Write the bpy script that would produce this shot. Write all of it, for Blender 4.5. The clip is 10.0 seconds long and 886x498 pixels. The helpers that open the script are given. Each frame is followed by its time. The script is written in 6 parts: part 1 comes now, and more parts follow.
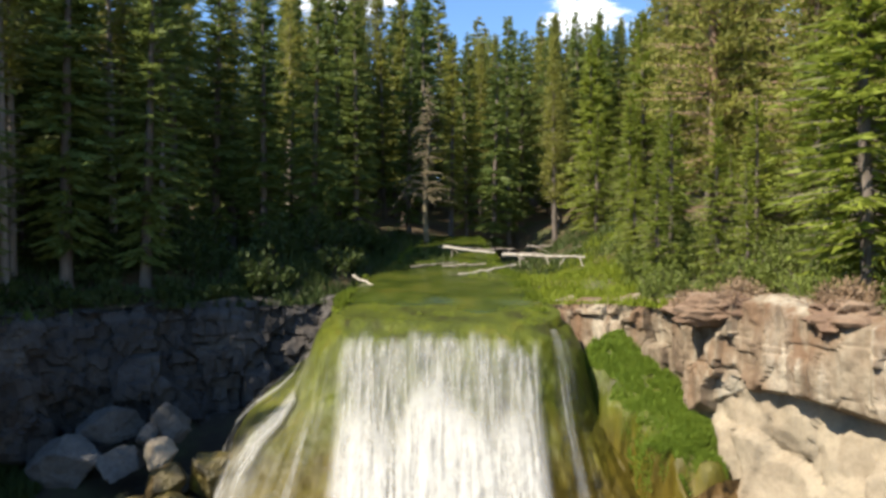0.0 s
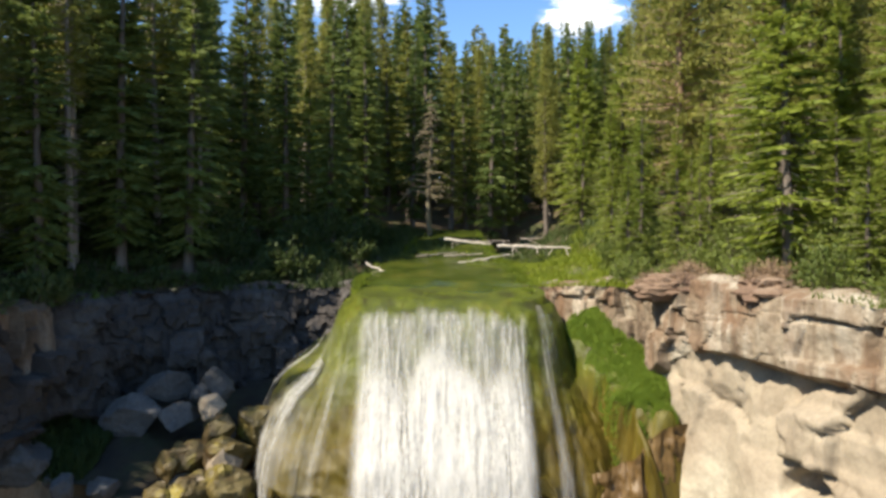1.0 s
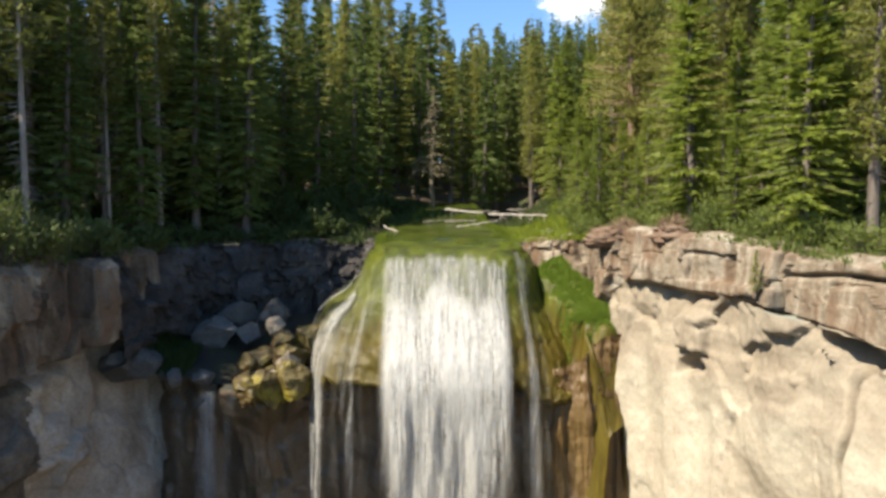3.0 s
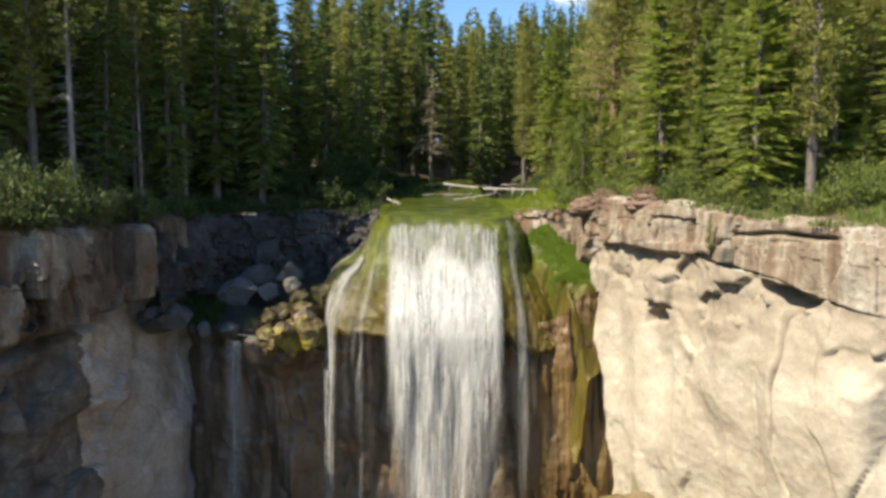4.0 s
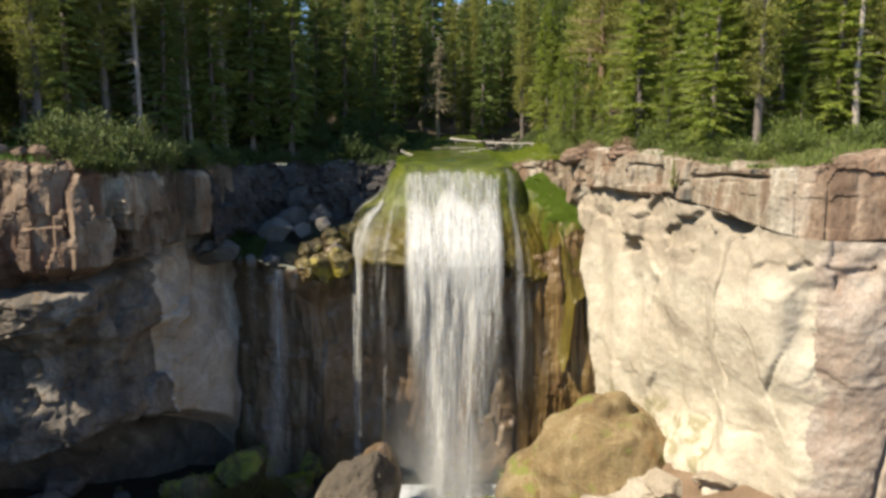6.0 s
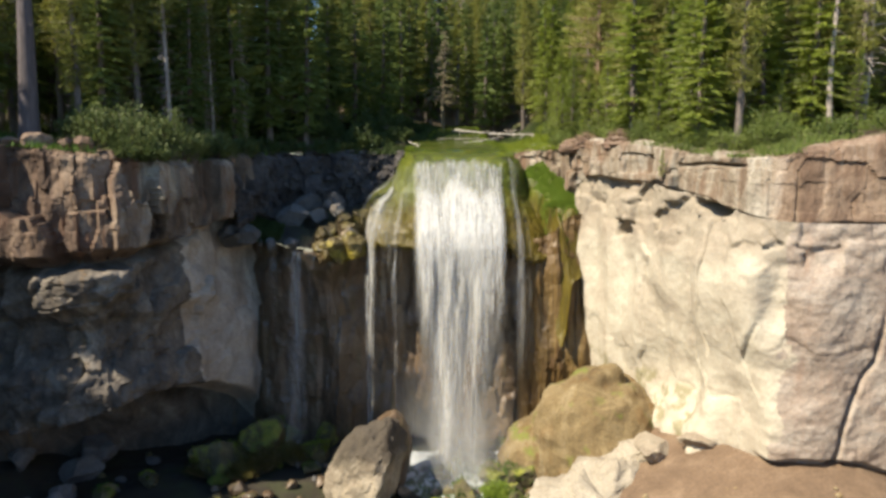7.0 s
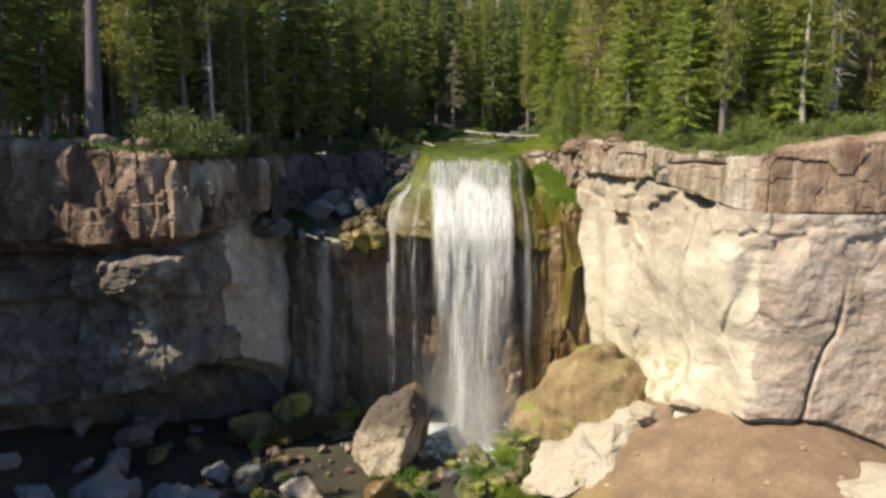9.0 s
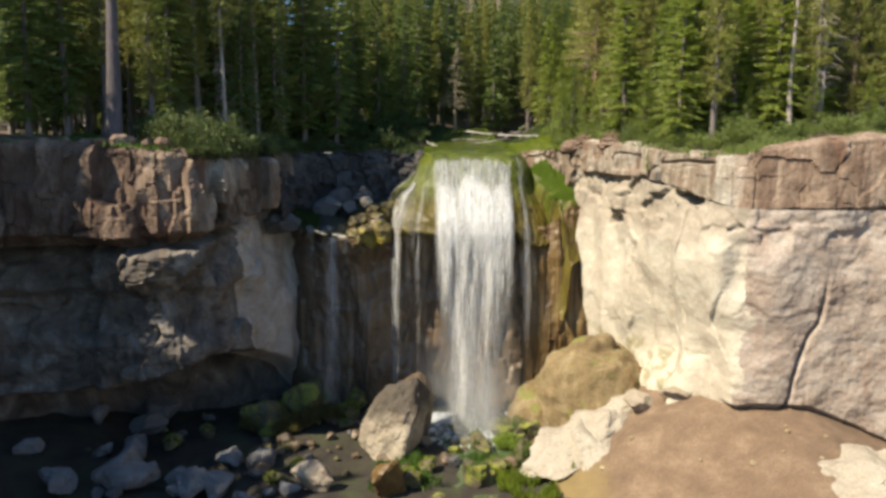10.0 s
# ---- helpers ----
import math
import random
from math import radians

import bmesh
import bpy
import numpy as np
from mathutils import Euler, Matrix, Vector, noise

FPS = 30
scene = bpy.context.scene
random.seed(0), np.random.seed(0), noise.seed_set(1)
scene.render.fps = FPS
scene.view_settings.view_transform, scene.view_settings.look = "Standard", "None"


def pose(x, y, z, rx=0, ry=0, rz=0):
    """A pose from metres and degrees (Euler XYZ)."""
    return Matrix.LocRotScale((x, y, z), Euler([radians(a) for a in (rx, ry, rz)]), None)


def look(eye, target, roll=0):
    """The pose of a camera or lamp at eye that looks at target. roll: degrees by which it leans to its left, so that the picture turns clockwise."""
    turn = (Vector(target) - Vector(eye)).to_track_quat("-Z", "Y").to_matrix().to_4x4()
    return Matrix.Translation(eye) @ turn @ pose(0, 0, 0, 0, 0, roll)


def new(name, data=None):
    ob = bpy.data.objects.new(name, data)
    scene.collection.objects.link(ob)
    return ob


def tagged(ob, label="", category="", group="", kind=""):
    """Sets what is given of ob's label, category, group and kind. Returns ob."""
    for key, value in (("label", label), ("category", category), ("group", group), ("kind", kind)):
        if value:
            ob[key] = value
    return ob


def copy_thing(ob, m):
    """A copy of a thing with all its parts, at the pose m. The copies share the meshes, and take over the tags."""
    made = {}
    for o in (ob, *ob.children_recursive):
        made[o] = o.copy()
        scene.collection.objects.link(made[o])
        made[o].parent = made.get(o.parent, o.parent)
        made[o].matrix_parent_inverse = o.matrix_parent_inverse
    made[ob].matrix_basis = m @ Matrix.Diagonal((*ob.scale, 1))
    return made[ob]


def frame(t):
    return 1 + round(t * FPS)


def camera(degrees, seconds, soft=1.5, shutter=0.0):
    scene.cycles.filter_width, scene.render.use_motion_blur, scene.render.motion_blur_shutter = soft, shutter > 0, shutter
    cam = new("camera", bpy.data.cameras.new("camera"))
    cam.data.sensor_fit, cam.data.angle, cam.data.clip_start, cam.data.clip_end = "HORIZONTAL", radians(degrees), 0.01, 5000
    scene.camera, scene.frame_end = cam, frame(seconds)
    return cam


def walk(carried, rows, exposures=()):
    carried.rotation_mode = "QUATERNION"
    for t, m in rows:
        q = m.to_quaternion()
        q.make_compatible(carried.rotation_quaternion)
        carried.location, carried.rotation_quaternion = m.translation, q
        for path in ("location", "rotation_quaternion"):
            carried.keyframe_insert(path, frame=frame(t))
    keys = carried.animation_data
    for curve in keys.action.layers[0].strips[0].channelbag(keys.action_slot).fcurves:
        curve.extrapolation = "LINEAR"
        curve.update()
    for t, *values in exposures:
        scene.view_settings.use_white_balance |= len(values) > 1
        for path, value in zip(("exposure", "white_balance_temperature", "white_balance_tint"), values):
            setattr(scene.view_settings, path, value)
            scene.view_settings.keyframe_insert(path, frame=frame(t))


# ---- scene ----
cam = camera(65.2, 10.0, soft=3.2)
METRES, EYE, TILT, LEAN, TURN = 30.0, 20.0, 0.0, 0.0, 0.0
ROWS = [
    (0.0, 0.0, 0.0, 0.0, 0.0, 0.0, -0.0),
    (0.5, -0.0012, -0.061, -0.0036, -0.09, -0.13, 0.01),
    (1.0, -0.0043, -0.1247, -0.0081, -0.09, -0.27, 0.01),
    (1.5, -0.0081, -0.1887, -0.0152, -0.1, -0.4, -0.0),
    (2.0, -0.0089, -0.2538, -0.0233, -0.08, -0.6, -0.04),
    (2.5, -0.0096, -0.3199, -0.0324, -0.11, -0.93, -0.03),
    (4.0, -0.0137, -0.5042, -0.0622, -0.47, -2.94, -0.14),
    (4.5, -0.0182, -0.5528, -0.0699, -0.56, -3.79, -0.13),
    (5.0, -0.0238, -0.5966, -0.0767, -0.61, -4.65, -0.17),
    (5.5, -0.0295, -0.643, -0.0798, -0.62, -5.49, -0.15),
    (6.0, -0.0356, -0.6923, -0.0818, -0.61, -6.25, -0.17),
    (7.5, -0.0569, -0.8283, -0.0863, -0.6, -7.09, -0.2),
    (8.0, -0.0656, -0.8649, -0.0877, -0.53, -7.07, -0.21),
    (8.5, -0.0737, -0.8986, -0.0874, -0.49, -7.08, -0.22),
    (9.0, -0.0776, -0.9286, -0.0864, -0.49, -7.06, -0.24),
    (9.5, -0.08, -0.9575, -0.087, -0.48, -7.04, -0.25),
    (10.0, -0.0837, -0.9885, -0.0895, -0.46, -7.03, -0.27),
]
walk(cam, [(t, pose(0, 0, EYE, TILT, LEAN, TURN) @ pose(METRES * x, METRES * y, METRES * z, 90 + pitch, roll, yaw)) for t, x, y, z, yaw, pitch, roll in ROWS])

# ---- light ----
SUN_FROM = Vector((-0.80, -0.52, 1.04)).normalized()
world = bpy.data.worlds.new("sky")
scene.world = world
world.use_nodes = True
wn, wl = world.node_tree.nodes, world.node_tree.links
sky = wn.new("ShaderNodeTexSky")
sky.sky_type = "NISHITA"
sky.sun_disc = False
sky.sun_elevation = math.asin(SUN_FROM.z)
sky.sun_rotation = math.atan2(SUN_FROM.x, SUN_FROM.y)
sky.altitude = 1900
sky.air_density = 1.2
sky.ozone_density = 3.0
tone = wn.new("ShaderNodeHueSaturation")
tone.inputs["Saturation"].default_value = 1.12
wl.new(sky.outputs[0], tone.inputs["Color"])
wl.new(tone.outputs[0], wn["Background"].inputs[0])
wn["Background"].inputs[1].default_value = 0.115
sun_data = bpy.data.lights.new("sun", "SUN")
sun_data.energy, sun_data.angle, sun_data.color = 5.0, radians(0.6), (1.0, 0.90, 0.73)
sun = new("sun", sun_data)
sun.matrix_world = look(SUN_FROM * 200, (0, 0, 0))
scene.view_settings.exposure = 1.14

RNG = np.random.default_rng(7)

# ---- numeric noise ----


def hashed(ix, iy, iz, seed):
    h = (np.asarray(ix, np.int64) * 374761393 + np.asarray(iy, np.int64) * 668265263 + np.asarray(iz, np.int64) * 1440662683 + seed * 1274126177) & 0xFFFFFFFF
    h = ((h ^ (h >> 13)) * 1274126177) & 0xFFFFFFFF
    h = ((h ^ (h >> 16)) * 1103515245) & 0xFFFFFFFF
    return ((h ^ (h >> 15)) & 0xFFFFFF) / float(0xFFFFFF)


def vnoise(p, seed=0):
    """Smooth value noise in -1..1 for points p of shape (..., 3)."""
    i = np.floor(p).astype(np.int64)
    f = p - i
    f = f * f * f * (f * (f * 6 - 15) + 10)
    out = 0
    for dx in (0, 1):
        for dy in (0, 1):
            for dz in (0, 1):
                w = (f[..., 0] if dx else 1 - f[..., 0]) * (f[..., 1] if dy else 1 - f[..., 1]) * (f[..., 2] if dz else 1 - f[..., 2])
                out = out + w * hashed(i[..., 0] + dx, i[..., 1] + dy, i[..., 2] + dz, seed)
    return out * 2 - 1


def fbm(p, octaves=4, seed=0, gain=0.5):
    total, amp = 0, 1.0
    for k in range(octaves):
        total = total + amp * vnoise(p * 2.03 ** k, seed + k * 17)
        amp *= gain
    return total


def cells(p, seed=0):
    """Cell noise: distance to the nearest centre, gap to the second, and the nearest cell's random value."""
    i = np.floor(p).astype(np.int64)
    f1 = np.full(p.shape[:-1], 9.0)
    f2 = f1.copy()
    val = np.zeros(p.shape[:-1])
    for dx in (-1, 0, 1):
        for dy in (-1, 0, 1):
            for dz in (-1, 0, 1):
                cx, cy, cz = i[..., 0] + dx, i[..., 1] + dy, i[..., 2] + dz
                q = np.stack([cx + hashed(cx, cy, cz, seed), cy + hashed(cx, cy, cz, seed + 1), cz + hashed(cx, cy, cz, seed + 2)], -1)
                d = np.linalg.norm(q - p, axis=-1)
                near = d < f1
                f2 = np.where(near, f1, np.minimum(f2, d))
                val = np.where(near, hashed(cx, cy, cz, seed + 3), val)
                f1 = np.where(near, d, f1)
    return f1, f2 - f1, val


def smooth(a, b, x):
    t = np.clip((x - a) / (b - a), 0, 1)
    return t * t * (3 - 2 * t)


# ---- mesh helpers ----


def mesh_of(name, verts, faces, material, soft=True):
    me = bpy.data.meshes.new(name)
    me.from_pydata([tuple(v) for v in np.asarray(verts, float).tolist()], [], [tuple(f) for f in (faces.tolist() if hasattr(faces, "tolist") else faces)])
    me.materials.append(material)
    if soft:
        me.shade_smooth()
    me.update()
    return me


def put(name, me, parent=None, label="", at=None):
    ob = new(name, me)
    if parent is not None:
        ob.parent = parent
    if at is not None:
        ob.matrix_basis = at
    if label:
        ob["label"] = label
    return ob


def part(name, bm, material, parent, label=""):
    me = bpy.data.meshes.new(name)
    bm.to_mesh(me)
    bm.free()
    me.materials.append(material)
    return put(name, me, parent, label)


def empty(name, x=0.0, y=0.0, z=0.0):
    ob = new(name)
    ob.location = (x, y, z)
    ob.empty_display_size = 0.3
    return ob


def grid_faces(n, m):
    i = np.arange(n * m).reshape(n, m)
    return np.stack([i[:-1, :-1], i[1:, :-1], i[1:, 1:], i[:-1, 1:]], -1).reshape(-1, 4)


def polyline(points, step):
    """Evenly spaced points along a rounded line through the given ones."""
    p = np.asarray(points, float)
    ext = np.vstack([2 * p[0] - p[1], p, 2 * p[-1] - p[-2]])
    out = []
    for k in range(1, len(ext) - 2):
        a, b, c, d = ext[k - 1:k + 3]
        t = np.linspace(0, 1, 24, endpoint=False)[:, None]
        out.append(0.5 * (2 * b + (c - a) * t + (2 * a - 5 * b + 4 * c - d) * t ** 2 + (3 * b - a - 3 * c + d) * t ** 3))
    out = np.vstack(out + [p[-1:]])
    s = np.concatenate([[0], np.cumsum(np.linalg.norm(np.diff(out, axis=0), axis=1))])
    want = np.linspace(0, s[-1], max(2, int(s[-1] / step)))
    return np.stack([np.interp(want, s, out[:, k]) for k in range(out.shape[1])], -1), want


def curtain(name, points, side, step, rows, shape, material, parent=None, label="", soft=True, flange=(), split=None, ragged=0.0, blend=1.2):
    """A rock face below a line in plan. points: x, y, top z, foot z. side 1: the open side is on the right hand of the line.
    shape(p, s, v): metres by which the face stands out at each point."""
    line, s = polyline(points, step)
    if ragged:
        q = np.stack([s * 0.55, s * 0, s * 0 + points[0][0]], -1)
        line[:, 2] += ragged * (vnoise(q, 88) + 0.5 * np.sign(vnoise(q * 2.1, 89)) * np.abs(vnoise(q * 2.1, 89)) ** 0.4)
    tan = np.gradient(line[:, :2], axis=0)
    k = max(3, int(blend / step) | 1)
    pad = np.pad(tan, ((k // 2, k // 2), (0, 0)), "edge")
    tan = np.stack([np.convolve(pad[:, j], np.ones(k) / k, "valid") for j in (0, 1)], -1)
    tan /= np.linalg.norm(tan, axis=1)[:, None] + 1e-9
    nor = np.stack([tan[:, 1], -tan[:, 0]], -1) * side
    v = np.linspace(0, 1, rows)
    z = line[:, 2:3] + (line[:, 3:4] - line[:, 2:3]) * v[None, :]
    p = np.empty((len(line), rows, 3))
    p[..., 0], p[..., 1], p[..., 2] = line[:, None, 0], line[:, None, 1], z
    off = shape(p, s[:, None] * np.ones_like(z), v[None, :] * np.ones_like(z))
    p[..., 0] += nor[:, None, 0] * off
    p[..., 1] += nor[:, None, 1] * off
    if flange:
        back = []
        for d, dz in flange:
            q = p[:, 0].copy()
            q[:, :2] -= nor * d
            q[:, 2] = line[:, 2] + dz + 0.10 * vnoise(q * 1.4, 77)
            back.append(q[:, None])
        p = np.concatenate(back + [p], 1)
        rows += len(flange)
    f = grid_faces(len(line), rows)
    if side < 0:
        f = f[:, ::-1]
    if split:
        centre = p.reshape(-1, 3)[f].mean(1)
        column = np.repeat(s[:-1], rows - 1) + 0.30 * fbm(centre * 0.7, 4, 19, 0.6)
        first = put(name, mesh_of(name, p.reshape(-1, 3), f[column < split[0]], material, soft), parent, label)
        second = put(split[1], mesh_of(split[1], p.reshape(-1, 3), f[column >= split[0]], split[2], soft), parent, split[3])
        for ob in (first, second):
            bm = bmesh.new()
            bm.from_mesh(ob.data)
            bmesh.ops.delete(bm, geom=[v for v in bm.verts if not v.link_faces], context="VERTS")
            bm.to_mesh(ob.data)
            bm.free()
        return first, second
    return put(name, mesh_of(name, p.reshape(-1, 3), f, material, soft), parent, label)


def blocks(p, size, seed, depth, tall=1.0):
    """Jointed rock: flat-faced blocks standing out unevenly, with sunk joints."""
    q = p / (np.array((1, 1, tall)) * size) + 0.25 * np.stack([vnoise(p * 0.9, seed + 31), vnoise(p * 0.9, seed + 32), vnoise(p * 0.9, seed + 33)], -1)
    f1, gap, val = cells(q, seed)
    return depth * (val - 0.5) - 0.35 * depth * (1 - smooth(0.0, 0.12, gap))


def masonry(s, z, wide, tall, seed, depth, joint=0.07):
    """Jointed rock in upright, roughly four-sided blocks along a face."""
    p = np.stack([s / wide, z / tall, np.zeros_like(s)], -1)
    p[..., :2] += 0.07 * np.stack([vnoise(np.stack([s, z, s * 0], -1) * 0.8, seed + 41), vnoise(np.stack([s, z, s * 0], -1) * 0.8, seed + 42)], -1)
    p[..., 2] = 0.5
    i = np.floor(p).astype(np.int64)
    f1, f2, val = np.full(s.shape, 9.0), np.full(s.shape, 9.0), np.zeros(s.shape)
    for dx in (-1, 0, 1):
        for dy in (-1, 0, 1):
            cx, cy = i[..., 0] + dx, i[..., 1] + dy
            d = np.maximum(np.abs(cx + 0.1 + 0.8 * hashed(cx, cy, 0 * cx, seed) - p[..., 0]), np.abs(cy + 0.15 + 0.7 * hashed(cx, cy, 0 * cx, seed + 1) - p[..., 1]))
            near = d < f1
            f2 = np.where(near, f1, np.minimum(f2, d))
            val = np.where(near, hashed(cx, cy, 0 * cx, seed + 3), val)
            f1 = np.where(near, d, f1)
    return depth * (val - 0.5) - 0.24 * depth * (1 - smooth(0.0, joint, f2 - f1)) * smooth(-0.2, 0.3, vnoise(np.stack([s, z, s * 0], -1) * 0.7, seed + 44))


# ---- materials ----


def nodes_of(name):
    m = bpy.data.materials.new(name)
    m.use_nodes = True
    n, l = m.node_tree.nodes, m.node_tree.links
    return m, n, l, n["Principled BSDF"]


def ramp(n, stops, interp="LINEAR"):
    r = n.new("ShaderNodeValToRGB")
    r.color_ramp.interpolation = interp
    e = r.color_ramp.elements
    while len(e) < len(stops):
        e.new(0.5)
    for el, (pos, col) in zip(e, stops):
        el.position = pos
        el.color = (*col, 1) if len(col) == 3 else col
    return r


def tex(n, l, scale, detail=6, rough=0.6, stretch=(1, 1, 1), source=None, kind="noise", warp=0.0):
    """A noise in world metres; stretch below 1 draws it out along that axis."""
    geo = n.new("ShaderNodeNewGeometry")
    mp = n.new("ShaderNodeMapping")
    mp.inputs["Scale"].default_value = stretch
    l.new(source if source is not None else geo.outputs["Position"], mp.inputs[0])
    if kind == "noise":
        t = n.new("ShaderNodeTexNoise")
        t.inputs["Detail"].default_value, t.inputs["Roughness"].default_value, t.inputs["Distortion"].default_value = detail, rough, warp
    else:
        t = n.new("ShaderNodeTexVoronoi")
        t.feature = kind
    t.inputs["Scale"].default_value = scale
    l.new(mp.outputs[0], t.inputs["Vector"])
    return t.outputs[0]


def mixed(n, l, fac, a, b, mode="MIX"):
    x = n.new("ShaderNodeMix")
    x.data_type, x.blend_type = "RGBA", mode
    for value, sock in ((fac, x.inputs["Factor"]), (a, x.inputs["A"]), (b, x.inputs["B"])):
        if isinstance(value, (int, float)):
            sock.default_value = value
        elif isinstance(value, tuple):
            sock.default_value = (*value, 1)
        else:
            l.new(value, sock)
    return x.outputs["Result"]


def bump(n, l, bsdf, height, strength, distance):
    b = n.new("ShaderNodeBump")
    b.inputs["Strength"].default_value, b.inputs["Distance"].default_value = strength, distance
    l.new(height, b.inputs["Height"])
    l.new(b.outputs[0], bsdf.inputs["Normal"])


def between(n, l, source, lo, hi):
    """source laid from lo..hi onto 0..1."""
    r = n.new("ShaderNodeMapRange")
    r.interpolation_type = "SMOOTHSTEP"
    r.inputs["From Min"].default_value, r.inputs["From Max"].default_value = lo, hi
    l.new(source, r.inputs["Value"])
    return r.outputs[0]


def times(n, l, a, b, op="MULTIPLY"):
    m = n.new("ShaderNodeMath")
    m.operation = op
    for value, sock in ((a, m.inputs[0]), (b, m.inputs[1])):
        if isinstance(value, (int, float)):
            sock.default_value = value
        else:
            l.new(value, sock)
    return m.outputs[0]


def position(n, l):
    geo = n.new("ShaderNodeNewGeometry")
    sep = n.new("ShaderNodeSeparateXYZ")
    l.new(geo.outputs["Position"], sep.inputs[0])
    return sep.outputs


def rock_material(name, stops, streak, streak_lo=0.52, streak_hi=0.75, layer=1.0, roughness=0.9, scale=0.6, moss=None, relief=0.05, stratum=None, specks=None, grit=0.55, reds=None, patch=None, dark_top=False):
    m, n, l, b = nodes_of(name)
    base = ramp(n, stops)
    l.new(tex(n, l, scale, 8, 0.62, (1, 1, layer), warp=0.6), base.inputs[0])
    grain = tex(n, l, 9.0, 6, 0.7)
    col = mixed(n, l, grit, base.outputs[0], ramp_of(n, l, grain, (0.35, (0.35, 0.33, 0.31)), (0.7, (1, 1, 1))), "MULTIPLY")
    st = between(n, l, tex(n, l, 1.5, 7, 0.65, (1, 1, 0.09), warp=0.3), streak_lo, streak_hi)
    st = times(n, l, st, between(n, l, tex(n, l, 0.35, 3, 0.5), 0.40, 0.62))
    col = mixed(n, l, st, col, streak)
    if stratum:
        zz = times(n, l, position(n, l)[2], times(n, l, tex(n, l, 0.5, 5, 0.6), 2.2), "ADD")
        up = between(n, l, zz, stratum[1], stratum[1] + 1.4)
        col = mixed(n, l, times(n, l, up, 0.95 if dark_top else 0.8), col, mixed(n, l, 0.9 if dark_top else 0.85, col, stratum[0], "MULTIPLY"))
    if specks:
        sp = between(n, l, tex(n, l, 3.2, 7, 0.7, (1, 1, 0.6)), 0.58, 0.68)
        if stratum:
            sp = times(n, l, sp, between(n, l, zz, stratum[1] - 4.5, stratum[1] - 1.0))
        col = mixed(n, l, times(n, l, sp, 0.6), col, specks)
    if moss:
        ms = between(n, l, tex(n, l, 0.8, 6, 0.6), moss[1], moss[1] + 0.12)
        col = mixed(n, l, ms, col, moss[0])
    if reds:
        # iron-red beds beyond a line across the cliff
        red = between(n, l, times(n, l, position(n, l)[0], times(n, l, tex(n, l, 0.7, 6, 0.65), 1.6), "ADD"), reds[1], reds[2])
        col = mixed(n, l, times(n, l, red, 0.75), col, mixed(n, l, 1.0, col, reds[0], "MULTIPLY"))
    if patch:
        # moss cushions on the flared foot of the cliff
        x, y, z = position(n, l)
        pm = between(n, l, tex(n, l, 0.75, 6, 0.62), 0.50, 0.58)
        pm = times(n, l, pm, times(n, l, between(n, l, z, 7.3, 6.7), between(n, l, y, 6.4, 7.4)))
        col = mixed(n, l, times(n, l, pm, 0.6), col, patch)
    l.new(col, b.inputs["Base Color"])
    b.inputs["Roughness"].default_value = roughness
    h = mixed(n, l, 0.5, tex(n, l, 2.6, 9, 0.68), tex(n, l, 3.5, kind="F1"))
    bump(n, l, b, h, 0.9, relief)
    return m


def ramp_of(n, l, source, *stops):
    r = ramp(n, stops)
    l.new(source, r.inputs[0])
    return r.outputs[0]


TUFF = rock_material("pale_tuff", [(0.28, (0.344, 0.288, 0.211)), (0.45, (0.43, 0.374, 0.28)), (0.62, (0.49, 0.439, 0.335)), (0.8, (0.404, 0.344, 0.249))], (0.292, 0.241, 0.172), 0.60, 0.85, 1.0, relief=0.05, stratum=((0.50, 0.45, 0.41), 14.0), specks=(0.241, 0.202, 0.155), grit=0.36, patch=(0.146, 0.129, 0.0387))
CAP = rock_material("brown_cap_rock", [(0.30, (0.0915, 0.062, 0.0387)), (0.42, (0.183, 0.137, 0.0915)), (0.53, (0.282, 0.232, 0.165)), (0.64, (0.408, 0.366, 0.289))], (0.134, 0.081, 0.0458), 0.42, 0.60, 0.16, scale=1.1, relief=0.07, reds=((0.76, 0.60, 0.53), 12.2, 13.1))
PINK = rock_material("pink_tuff", [(0.25, (0.218, 0.16, 0.118)), (0.42, (0.311, 0.244, 0.185)), (0.58, (0.37, 0.311, 0.248)), (0.75, (0.445, 0.395, 0.323))], (0.227, 0.147, 0.101), 0.5, 0.75, 1.7, relief=0.08, specks=(0.227, 0.168, 0.126))
LEFTROCK = rock_material("weathered_brown_rock", [(0.30, (0.0562, 0.04, 0.0263)), (0.44, (0.15, 0.11, 0.075)), (0.54, (0.237, 0.185, 0.133)), (0.66, (0.413, 0.356, 0.269))], (0.15, 0.0875, 0.0525), 0.46, 0.62, 0.45, relief=0.09, reds=((0.50, 0.36, 0.29), -14.0, -15.4))
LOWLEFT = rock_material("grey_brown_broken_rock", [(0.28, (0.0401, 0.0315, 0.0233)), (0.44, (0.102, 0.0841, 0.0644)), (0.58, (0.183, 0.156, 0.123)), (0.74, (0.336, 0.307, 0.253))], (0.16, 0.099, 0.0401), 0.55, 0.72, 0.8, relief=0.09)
REDROCK = rock_material("red_brown_rim_rock", [(0.3, (0.0935, 0.0553, 0.0357)), (0.5, (0.187, 0.119, 0.0765)), (0.72, (0.306, 0.23, 0.162))], (0.102, 0.0595, 0.0382), 0.5, 0.75, 1.0, relief=0.06)
